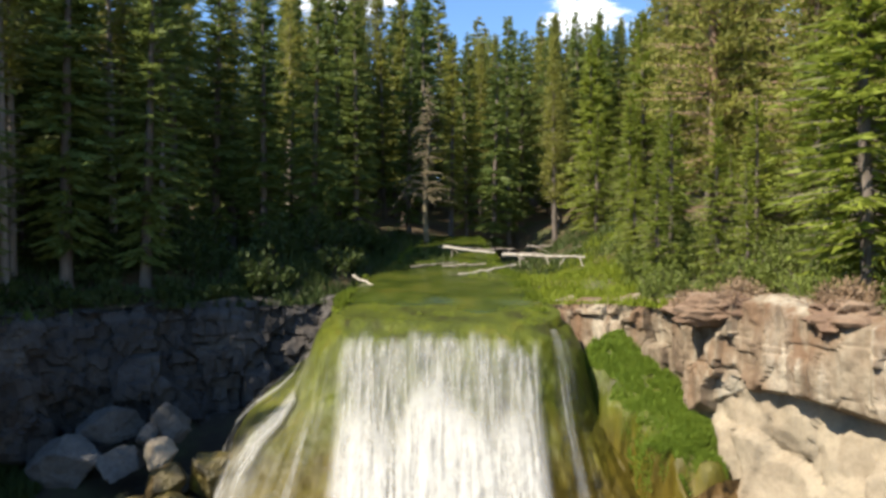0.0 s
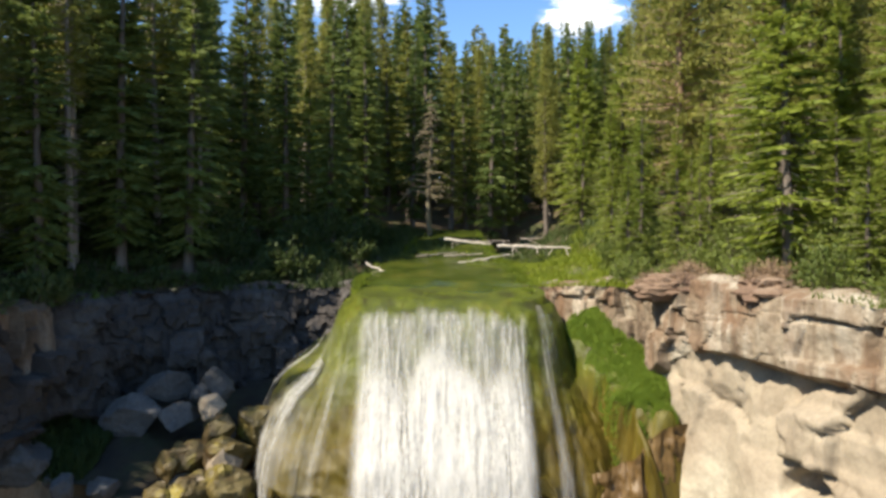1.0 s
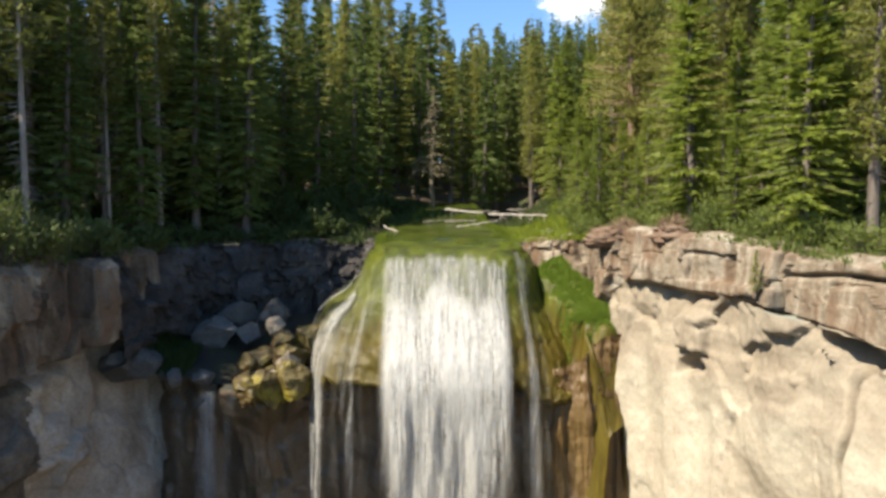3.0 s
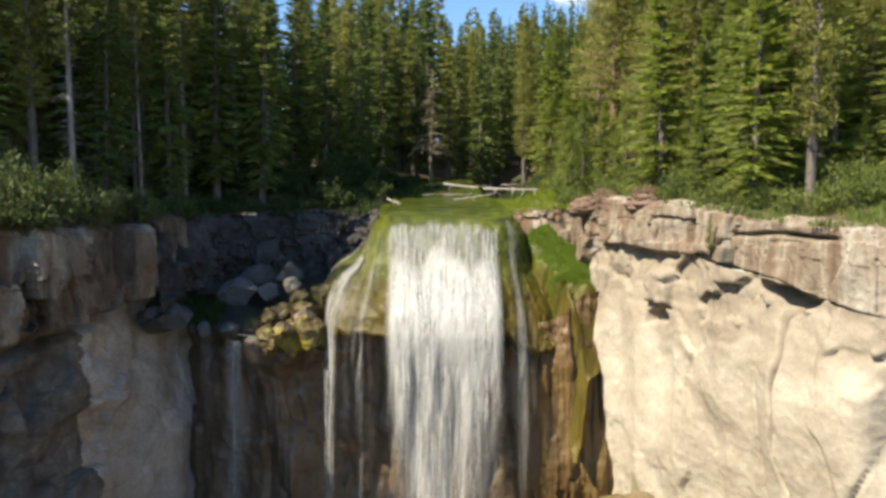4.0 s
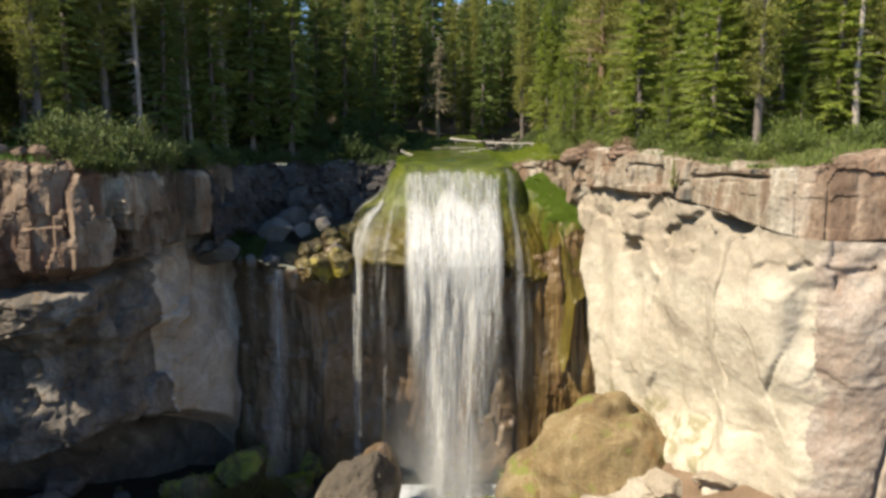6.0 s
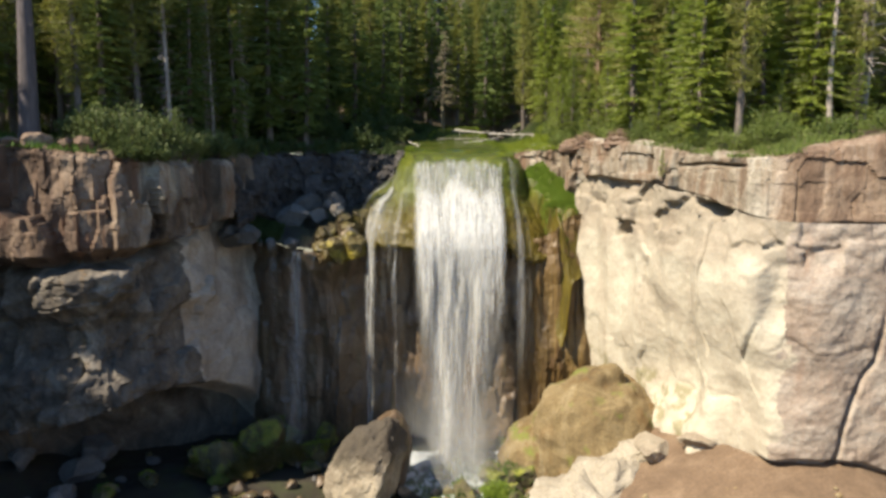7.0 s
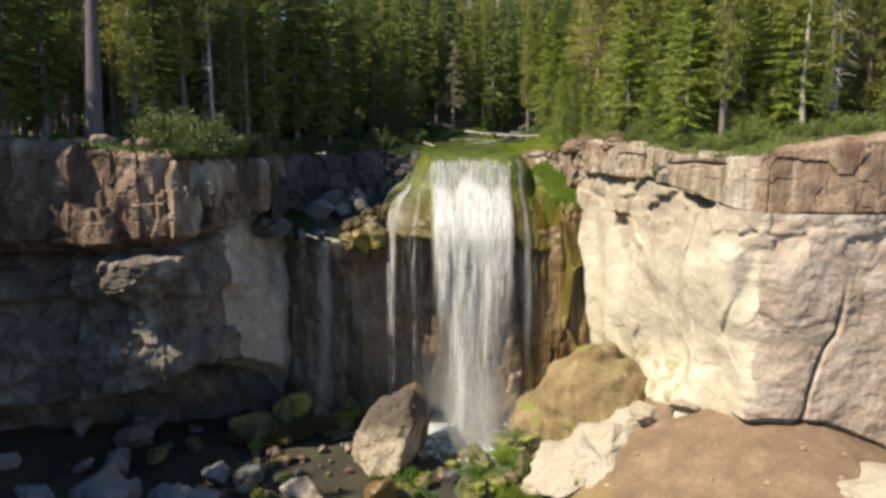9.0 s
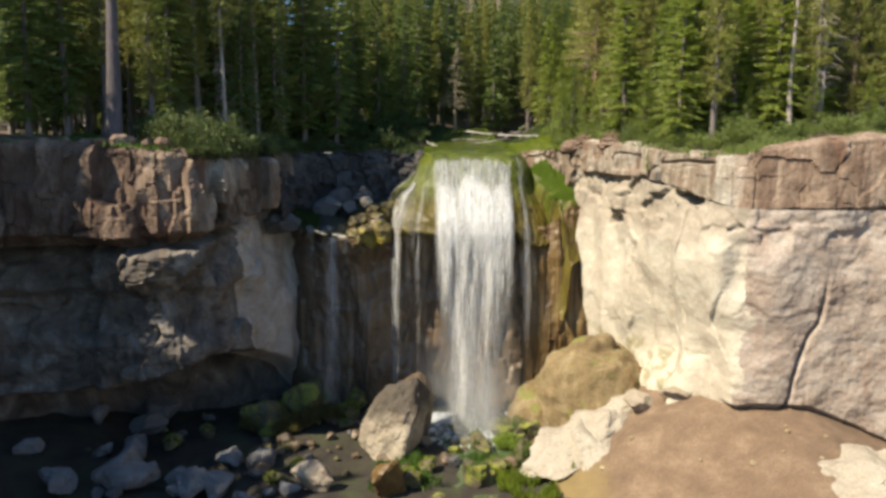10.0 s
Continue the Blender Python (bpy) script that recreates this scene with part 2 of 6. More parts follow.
MUSTARD = rock_material("mustard_mossy_rock", [(0.3, (0.0373, 0.0261, 0.00622)), (0.5, (0.105, 0.0778, 0.0174)), (0.72, (0.206, 0.168, 0.0622))], (0.0622, 0.0342, 0.00749), 0.45, 0.65, 1.0, moss=((0.173, 0.137, 0.013), 0.50), roughness=0.6, relief=0.07)
GREYTAN = rock_material("grey_tan_tuff", [(0.25, (0.25, 0.2, 0.15)), (0.45, (0.413, 0.35, 0.275)), (0.62, (0.525, 0.463, 0.375)), (0.8, (0.375, 0.288, 0.175))], (0.325, 0.213, 0.1), 0.55, 0.8, 0.8, relief=0.05)
# Extra dark: part of the back wall's shade is put into this colour.
GREYROCK = rock_material("shade_darkened_back_rock", [(0.25, (0.0214, 0.018, 0.0158)), (0.5, (0.0506, 0.0439, 0.0394)), (0.75, (0.112, 0.104, 0.096))], (0.0338, 0.0253, 0.0197), 0.5, 0.7, 1.2, relief=0.08)
WETROCK = rock_material("wet_brown_rock", [(0.25, (0.0495, 0.0315, 0.0189)), (0.5, (0.135, 0.09, 0.0522)), (0.75, (0.243, 0.184, 0.122))], (0.0675, 0.054, 0.0216), 0.45, 0.7, 0.3, roughness=0.45, relief=0.06)
ORANGE = rock_material("ochre_stained_rock", [(0.25, (0.0585, 0.0292, 0.00877)), (0.5, (0.14, 0.0818, 0.0234)), (0.75, (0.211, 0.146, 0.0527))], (0.0585, 0.0292, 0.00877), 0.45, 0.65, 0.25, roughness=0.55, relief=0.05)
BOULDER = rock_material("grey_boulder", [(0.25, (0.0936, 0.0864, 0.0792)), (0.5, (0.158, 0.151, 0.141)), (0.75, (0.238, 0.227, 0.209))], (0.0864, 0.0756, 0.0648), 0.5, 0.8, 1.0, relief=0.04)
# Darker copy of BOULDER: the bench's deep shade put into the colour.
SHADEROCK = rock_material("shade_darkened_boulder", [(0.25, (0.058, 0.0536, 0.0491)), (0.5, (0.098, 0.0936, 0.0874)), (0.75, (0.148, 0.141, 0.13))], (0.0536, 0.0469, 0.0402), 0.5, 0.8, 1.0, relief=0.04)
CREAM = rock_material("cream_outcrop_rock", [(0.25, (0.184, 0.143, 0.0966)), (0.45, (0.322, 0.276, 0.202)), (0.75, (0.414, 0.368, 0.285))], (0.184, 0.129, 0.0782), 0.55, 0.8, 1.0, relief=0.09)
WETBUFF = rock_material("half_wet_buff_boulder", [(0.25, (0.209, 0.162, 0.109)), (0.5, (0.351, 0.294, 0.209)), (0.75, (0.446, 0.389, 0.294))], (0.209, 0.142, 0.0855), 0.5, 0.8, 1.0, relief=0.07, stratum=((0.06, 0.045, 0.03), 3.3), dark_top=True)
BUFF = rock_material("buff_boulder", [(0.25, (0.198, 0.153, 0.104)), (0.5, (0.324, 0.27, 0.194)), (0.75, (0.414, 0.36, 0.27))], (0.234, 0.162, 0.099), 0.5, 0.8, 1.0, relief=0.05)
OCHREROCK = rock_material("ochre_boulder", [(0.3, (0.14, 0.085, 0.03)), (0.5, (0.26, 0.19, 0.09)), (0.7, (0.40, 0.34, 0.22))], (0.12, 0.07, 0.02), 0.45, 0.65, 1.0, relief=0.05)
MOSSROCK = rock_material("mossy_boulder", [(0.3, (0.035, 0.03, 0.016)), (0.5, (0.10, 0.085, 0.035)), (0.75, (0.21, 0.175, 0.085))], (0.05, 0.035, 0.018), 0.45, 0.65, 1.0, moss=((0.15, 0.155, 0.020), 0.50), relief=0.06)

MOUND = rock_material("brown_mossy_mound", [(0.3, (0.10, 0.066, 0.026)), (0.48, (0.19, 0.135, 0.058)), (0.7, (0.32, 0.25, 0.135))], (0.11, 0.062, 0.018), 0.45, 0.66, 0.4, moss=((0.12, 0.125, 0.022), 0.56), relief=0.08, grit=0.7)


def ground_material(name, stops, scale, relief, fine=14.0, roughness=0.95, wet=None):
    m, n, l, b = nodes_of(name)
    base = ramp(n, stops)
    l.new(tex(n, l, scale, 8, 0.65), base.inputs[0])
    col = mixed(n, l, 0.5, base.outputs[0], ramp_of(n, l, tex(n, l, fine, 5, 0.7), (0.35, (0.35, 0.35, 0.35)), (0.65, (1, 1, 1))), "MULTIPLY")
    if wet:
        # damp, algae-stained lower edge near the creek
        damp = between(n, l, times(n, l, position(n, l)[0], times(n, l, tex(n, l, 0.5, 6, 0.65), 4.5), "ADD"), 9.0, 6.4)
        col = mixed(n, l, times(n, l, damp, 0.9), col, mixed(n, l, tex(n, l, 1.3, 6, 0.7), wet, (0.20, 0.14, 0.05)))
    l.new(col, b.inputs["Base Color"])
    b.inputs["Roughness"].default_value = roughness
    bump(n, l, b, tex(n, l, fine * 0.5, 6, 0.7), 0.8, relief)
    return m


DUFF = ground_material("forest_floor", [(0.3, (0.05, 0.032, 0.018)), (0.5, (0.11, 0.075, 0.04)), (0.62, (0.07, 0.085, 0.025)), (0.8, (0.17, 0.12, 0.07))], 0.5, 0.06)
SAND = ground_material("reddish_sand", [(0.3, (0.112, 0.071, 0.040)), (0.5, (0.158, 0.102, 0.059)), (0.7, (0.22, 0.150, 0.092))], 0.7, 0.045, 9, wet=(0.115, 0.082, 0.026))
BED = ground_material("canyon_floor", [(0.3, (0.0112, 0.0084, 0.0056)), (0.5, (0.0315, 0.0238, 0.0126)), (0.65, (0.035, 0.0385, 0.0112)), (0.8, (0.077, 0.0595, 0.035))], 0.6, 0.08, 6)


def algae_material():
    m, n, l, b = nodes_of("green_algae_rock")
    base = ramp(n, [(0.28, (0.036, 0.032, 0.005)), (0.45, (0.062, 0.076, 0.007)), (0.58, (0.088, 0.104, 0.007)), (0.75, (0.13, 0.108, 0.012))])
    l.new(tex(n, l, 0.9, 8, 0.62, (1, 1, 0.35), warp=0.5), base.inputs[0])
    low = between(n, l, times(n, l, position(n, l)[2], times(n, l, tex(n, l, 0.8, 5), 2.5), "ADD"), 17.8, 15.0)
    col = mixed(n, l, times(n, l, low, 0.75), base.outputs[0], (0.105, 0.066, 0.008))
    fine = ramp_of(n, l, tex(n, l, 6.0, 8, 0.75, (1, 0.35, 0.15)), (0.36, (0.25, 0.24, 0.2)), (0.62, (1, 1, 1)))
    l.new(mixed(n, l, 0.6, col, fine, "MULTIPLY"), b.inputs["Base Color"])
    b.inputs["Roughness"].default_value = 0.48
    b.inputs["Specular IOR Level"].default_value = 0.3
    bump(n, l, b, tex(n, l, 3.5, 9, 0.7, (1, 0.6, 0.25)), 0.9, 0.07)
    return m


ALGAE = algae_material()


def leaf_material(name, dark, light, through_light=0.35, roughness=0.6):
    m, n, l, b = nodes_of(name)
    info, geo = n.new("ShaderNodeObjectInfo"), n.new("ShaderNodeNewGeometry")
    mix = times(n, l, times(n, l, info.outputs["Random"], 0.5), times(n, l, geo.outputs["Random Per Island"], 0.5), "ADD")
    col = mixed(n, l, mix, dark, light)
    l.new(col, b.inputs["Base Color"])
    b.inputs["Roughness"].default_value = roughness
    b.inputs["Specular IOR Level"].default_value = 0.25
    tr = n.new("ShaderNodeBsdfTranslucent")
    l.new(col, tr.inputs[0])
    add = n.new("ShaderNodeMixShader")
    add.inputs[0].default_value = through_light
    l.new(b.outputs[0], add.inputs[1])
    l.new(tr.outputs[0], add.inputs[2])
    l.new(add.outputs[0], n["Material Output"].inputs[0])
    return m


FIR = leaf_material("fir_needles", (0.0784, 0.118, 0.0314), (0.185, 0.224, 0.0538), 0.44)
PINE = leaf_material("pine_needles", (0.138, 0.154, 0.033), (0.297, 0.292, 0.066), 0.46)
BRIGHT = leaf_material("young_fir_needles", (0.14, 0.19, 0.028), (0.291, 0.336, 0.0493), 0.48)
SAGE = leaf_material("sage_leaves", (0.05, 0.075, 0.02), (0.135, 0.16, 0.05))
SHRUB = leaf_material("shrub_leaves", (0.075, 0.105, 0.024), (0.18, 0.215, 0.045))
GRASS = leaf_material("bright_grass", (0.08, 0.12, 0.010), (0.28, 0.33, 0.035), 0.45)
DARKGRASS = leaf_material("shaded_bank_plants", (0.05, 0.10, 0.015), (0.12, 0.19, 0.03), 0.4)
MOSSLEAF = leaf_material("wet_brown_moss", (0.055, 0.045, 0.012), (0.16, 0.145, 0.03), 0.3)
LUSH = leaf_material("lush_ledge_grass", (0.10, 0.16, 0.018), (0.27, 0.36, 0.05), 0.5)
# Leaf colour darkened to carry the shade of the forest edge and bench.
DARKLEAF = leaf_material("shade_darkened_leaves", (0.03, 0.05, 0.012), (0.075, 0.10, 0.028), 0.3)
TWIG = leaf_material("dry_brush_twigs", (0.16, 0.10, 0.06), (0.30, 0.215, 0.135), 0.1)


def bark_material(name, a, c, roughness=0.9):
    m, n, l, b = nodes_of(name)
    tc = n.new("ShaderNodeTexCoord")
    col = ramp(n, [(0.35, a), (0.65, c)])
    l.new(tex(n, l, 5.0, 6, 0.7, (1, 1, 0.15), tc.outputs["Object"]), col.inputs[0])
    l.new(col.outputs[0], b.inputs["Base Color"])
    b.inputs["Roughness"].default_value = roughness
    bump(n, l, b, tex(n, l, 9.0, 6, 0.7, (1, 1, 0.15), tc.outputs["Object"]), 0.9, 0.03)
    return m


BARK = bark_material("grey_pine_bark", (0.07, 0.055, 0.045), (0.17, 0.14, 0.115))
# Darker BARK for the big pine, with the shade on its trunk coloured in.
DARKBARK = bark_material("shaded_pine_bark", (0.05, 0.040, 0.038), (0.115, 0.092, 0.088))
REDBARK = bark_material("reddish_pine_bark", (0.14, 0.08, 0.05), (0.32, 0.22, 0.15))
GREYWOOD = bark_material("grey_dead_bark", (0.16, 0.13, 0.105), (0.36, 0.31, 0.26))
DRYWOOD = bark_material("yellowed_dead_wood", (0.0975, 0.075, 0.0413), (0.225, 0.188, 0.112))
DEADWOOD = bark_material("bleached_dead_wood", (0.22, 0.19, 0.15), (0.46, 0.42, 0.36))


def water_veil(name, lo, hi, seed, thick=1.0, fine=4.0, white=0.54, clump=0.20):
    """Falling water: white streaks with gaps between them."""
    m, n, l, b = nodes_of(name)
    flow = n.new("ShaderNodeUVMap")
    flow.uv_map = "flow"
    off = n.new("ShaderNodeVectorMath")
    off.inputs[1].default_value = (seed * 7.3, seed * 3.1, seed * 1.7)
    l.new(flow.outputs[0], off.inputs[0])
    a = tex(n, l, fine, 7, 0.66, (1, 0.07, 1), off.outputs[0], warp=0.2)
    c = tex(n, l, fine * 0.3, 4, 0.6, (1, 0.15, 1), off.outputs[0])
    e = tex(n, l, fine * 2.0, 5, 0.75, (1, 0.35, 1), off.outputs[0])
    mask = between(n, l, times(n, l, times(n, l, times(n, l, a, 0.5), times(n, l, c, 0.30), "ADD"), times(n, l, e, clump), "ADD"), lo, hi)
    uv = n.new("ShaderNodeUVMap")
    uv.uv_map = "density"
    sep = n.new("ShaderNodeSeparateXYZ")
    l.new(uv.outputs[0], sep.inputs[0])
    mask = times(n, l, times(n, l, mask, thick), sep.outputs[0])
    b.inputs["Base Color"].default_value = (white, white * 0.985, white * 0.93, 1)
    b.inputs["Roughness"].default_value = 0.55
    tr = n.new("ShaderNodeBsdfTranslucent")
    tr.inputs[0].default_value = (white, white * 0.985, white * 0.93, 1)
    body = n.new("ShaderNodeMixShader")
    body.inputs[0].default_value = 0.4
    l.new(b.outputs[0], body.inputs[1])
    l.new(tr.outputs[0], body.inputs[2])
    clear = n.new("ShaderNodeBsdfTransparent")
    out = n.new("ShaderNodeMixShader")
    l.new(mask, out.inputs[0])
    l.new(clear.outputs[0], out.inputs[1])
    l.new(body.outputs[0], out.inputs[2])
    l.new(out.outputs[0], n["Material Output"].inputs[0])
    return m


VEIL = water_veil("thin_falling_water", 0.44, 0.60, 1, 0.85, 9.0, 0.48)
SHEER = water_veil("sheer_falling_water", 0.25, 0.80, 6, 0.70, 12.0)
FOAM = water_veil("white_falling_water", 0.38, 0.62, 2, 0.92, 4.5, 0.61, 0.28)
LACE = water_veil("loose_falling_water", 0.42, 0.62, 3, 0.9, 6.0)
TRICKLE = water_veil("trickling_water", 0.45, 0.66, 4, 0.8, 5.0)
MIST = water_veil("spray", 0.15, 0.85, 5, 0.75, 0.5)


def stream_material():
    m, n, l, b = nodes_of("shallow_stream_water")
    col = ramp(n, [(0.30, (0.018, 0.026, 0.005)), (0.5, (0.045, 0.060, 0.009)), (0.7, (0.075, 0.078, 0.014))])
    l.new(tex(n, l, 0.8, 6, 0.6), col.inputs[0])
    l.new(col.outputs[0], b.inputs["Base Color"])
    b.inputs["Roughness"].default_value = 0.22
    b.inputs["IOR"].default_value = 1.33
    bump(n, l, b, tex(n, l, 6.0, 4, 0.6, (1, 0.5, 1)), 0.35, 0.03)
    return m


STREAM = stream_material()


def pool_material():
    m, n, l, b = nodes_of("dark_creek_water")
    foam = between(n, l, times(n, l, tex(n, l, 2.2, 7, 0.7, (1, 0.5, 1), warp=0.8), between(n, l, position(n, l)[1], -2.0, 16.0), "MULTIPLY"), 0.36, 0.52)
    l.new(mixed(n, l, foam, (0.06, 0.082, 0.034), (0.55, 0.57, 0.58)), b.inputs["Base Color"])
    b.inputs["Roughness"].default_value = 0.2
    bump(n, l, b, tex(n, l, 5.0, 5, 0.7), 0.6, 0.05)
    return m


POOL = pool_material()


def cloud_material():
    m, n, l, b = nodes_of("cloud_white")
    tc = n.new("ShaderNodeTexCoord")
    ball = n.new("ShaderNodeVectorMath")
    ball.operation = "LENGTH"
    l.new(tc.outputs["Object"], ball.inputs[0])
    lump = tex(n, l, 1.7, 9, 0.62, (1, 1, 1.5), tc.outputs["Object"], warp=0.4)
    mask = between(n, l, times(n, l, lump, times(n, l, ball.outputs["Value"], 0.55), "SUBTRACT"), 0.04, 0.34)
    b.inputs["Base Color"].default_value = (0.9, 0.9, 0.92, 1)
    b.inputs["Roughness"].default_value = 1.0
    # faint glow added; the cloud is brighter than sun and sky make it
    b.inputs["Emission Color"].default_value = (0.9, 0.93, 1.0, 1)
    b.inputs["Emission Strength"].default_value = 0.18
    clear = n.new("ShaderNodeBsdfTransparent")
    out = n.new("ShaderNodeMixShader")
    l.new(mask, out.inputs[0])
    l.new(clear.outputs[0], out.inputs[1])
    l.new(b.outputs[0], out.inputs[2])
    l.new(out.outputs[0], n["Material Output"].inputs[0])
    return m


CLOUD = cloud_material()

# ---- the canyon in plan ----
# x, y, rim z, foot z of the cap; the walls run from the fall outwards and then back past the camera
RIGHT = [(3.4, 22.6, 18.3, 13.0), (4.9, 20.9, 18.45, 13.0), (6.4, 18.3, 18.5, 15.2), (7.2, 15.9, 18.75, 16.6), (8.3, 13.2, 18.65, 16.5), (9.5, 10.6, 18.45, 16.3), (10.3, 8.3, 18.1, 16.0), (10.8, 6.0, 17.9, 15.6),
         (11.4, 4.3, 17.9, 15.2), (12.8, 3.1, 18.1, 15.0), (15.5, 2.6, 18.6, 15.0), (19.5, 2.2, 18.7, 15.0), (24, 0.5, 18.6, 15), (28, -6, 18.5, 15), (30, -20, 18.5, 15), (31, -60, 18.5, 15), (32, -140, 18.5, 15)]
LEFT = [(-2.9, 24.3, 18.35, 14.6), (-4.6, 23.6, 18.2, 14.5), (-6.5, 23.0, 18.2, 14.4), (-9.0, 21.9, 18.2, 14.3), (-11.4, 20.8, 18.1, 14.4), (-12.7, 18.2, 17.9, 15.2), (-13.4, 15.4, 17.7, 14.3), (-14.0, 12.6, 17.5, 13.6),
        (-14.8, 9.8, 17.6, 13.2), (-15.9, 7.9, 17.9, 13.0), (-17.8, 7.1, 18.1, 12.8), (-20.5, 7.3, 18.3, 12.8), (-23.5, 7.6, 18.4, 12.8), (-27.0, 5.5, 18.4, 12.8), (-28.5, -2, 18.4, 13), (-29, -20, 18.4, 13), (-30, -60, 18.4, 13), (-31, -140, 18.4, 13)]


def stream_z(y):
    return np.interp(y, [10, 17, 19, 22, 30, 36, 60, 200], [17.5, 17.75, 17.95, 18.3, 19.3, 20.6, 24.0, 27.5])


RIM = np.vstack([polyline(LEFT, 0.5)[0][:, :3], polyline(RIGHT, 0.5)[0][:, :3]])
RIM = RIM[RIM[:, 1] > -22]


def rim_near(x, y):
    """Distance to the nearest point of the rims, and that point's height."""
    shape = np.shape(x)
    fx, fy = np.ravel(x), np.ravel(y)
    best, zz = np.full(fx.shape, 1e9), np.full(fx.shape, 18.3)
    close = (np.abs(fx) < 36) & (fy < 30) & (fy > -26)
    for cx, cy, cz in RIM:
        d = (fx[close] - cx) ** 2 + (fy[close] - cy) ** 2
        old = best[close]
        zc = zz[close]
        zz[close] = np.where(d < old, cz - 0.08, zc)
        best[close] = np.minimum(d, old)
    return np.sqrt(best).reshape(shape), zz.reshape(shape)


def ground_z(x, y):
    """The upper ground: banks of the stream, the left bench and the right hillside."""
    left = 18.3 + 0.10 * np.maximum(0, y - 14) + 0.03 * np.maximum(0, -x - 14)
    right = 18.55 + 0.24 * np.maximum(0, y - 13 - 0.2 * np.maximum(0, x - 8)) * smooth(3, 13, x) + 0.06 * np.maximum(0, x - 12)
    side = smooth(-3.0, 5.0, x)
    bank = np.where(y > 0, left * (1 - side) + right * side, 18.5)
    dist = np.abs(x - 0.2 - 0.06 * np.maximum(0, y - 24))
    w = smooth(2.3, 6.0, dist) * (y > 14) + (y <= 14)
    z = np.minimum(stream_z(y) - 0.15, bank) * (1 - w) + np.maximum(bank, stream_z(y) * 0.0 + bank) * w
    far = smooth(34, 50, y)
    z = z * (1 - far) + np.maximum(z, stream_z(y) + 0.02 * np.abs(x)) * far
    p = np.stack([x * 0.25, y * 0.25, np.zeros_like(x)], -1)
    z = z + 0.22 * fbm(p, 3, 5) * np.clip(dist / 5, 0.15, 1)
    far, rim = rim_near(x, y)
    return rim + (z - rim) * smooth(0.6, 4.0, far)


def in_canyon(x, y):
    poly = [(a[0], a[1]) for a in LEFT[::-1]] + [(-1.0, 23.6), (2.0, 23.2)] + [(a[0], a[1]) for a in RIGHT]
    q = np.asarray(poly)
    q = np.vstack([polyline(q, 1.0)[0]])
    inside = np.zeros(np.shape(x), bool)
    x1, y1 = q[-1]
    for x2, y2 in q:
        cross = ((y2 > y) != (y1 > y)) & (x < (x1 - x2) * (y - y2) / ((y1 - y2) + 1e-12) + x2)
        inside ^= cross
        x1, y1 = x2, y2
    return inside


def floor_z(x, y):
    """The canyon floor: wet stones in the middle, a sand slope against the right-hand cliff."""
    p = np.stack([x * 0.3, y * 0.3, np.zeros_like(x)], -1)
    base = 0.35 + 0.35 * fbm(p, 3, 9) - 0.02 * np.maximum(0, 6 - y)
    sand = -np.log(np.exp(-1.1 * 0.64 * (x - 2.4)) + np.exp(-1.1 * (6.35 - 0.10 * (x - 12) - 0.28 * np.maximum(0, x - 15.5)))) / 1.1 - 0.30 * np.maximum(0, 4 - y) + 0.14 * fbm(p * 0.6, 2, 3) + 0.05 * fbm(p * 3.0, 3, 4)
    left = 0.25 * np.maximum(0, -x - 20)
    return np.maximum(base + left, np.maximum(sand, base - 0.5))


def sheet(name, xs, ys, height, keep, material):
    gx, gy = np.meshgrid(xs, ys, indexing="ij")
    gz = height(gx, gy)
    f = grid_faces(len(xs), len(ys))
    cx, cy = gx.reshape(-1)[f].mean(1), gy.reshape(-1)[f].mean(1)
    f = f[keep(cx, cy)]
    used, inv = np.unique(f, return_inverse=True)
    v = np.stack([gx, gy, gz], -1).reshape(-1, 3)[used]
    return put(name, mesh_of(name, v, inv.reshape(-1, 4), material))


def steps(*spans):
    return np.unique(np.concatenate([np.arange(a, b, s) for a, b, s in spans] + [[spans[-1][1]]]))


XS = steps((-1500, -200, 130), (-200, -60, 20), (-60, -32, 2), (-32, 32, 0.4), (32, 60, 2), (60, 200, 20), (200, 1500, 130))
YS = steps((-1500, -160, 130), (-160, -20, 4), (-20, 45, 0.4), (45, 90, 2), (90, 250, 20), (250, 1500, 130))
ground = tagged(sheet("ground", XS, YS, ground_z, lambda x, y: ~in_canyon(x, y) & (rim_near(x, y)[0] > 0.8), DUFF), "forest floor of brown needles, soil and sparse green plants", "ground", kind="structure")
FX, FY = steps((-36, 36, 0.35)), steps((-150, -20, 3), (-20, 26, 0.35))
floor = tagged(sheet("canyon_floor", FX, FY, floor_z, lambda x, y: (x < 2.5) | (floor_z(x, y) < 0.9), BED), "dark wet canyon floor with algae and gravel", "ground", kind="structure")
sand = tagged(sheet("sand_slope", steps((2, 36, 0.3)), steps((-150, -20, 3), (-20, 20, 0.3)), lambda x, y: floor_z(x, y) + 0.03 - 0.6 * np.maximum(0, 0.85 - floor_z(x, y)), lambda x, y: (floor_z(x, y) > 0.72) & (x > 2.6), SAND), "smooth reddish-brown sand slope below the pale cliff", "sand", kind="structure")

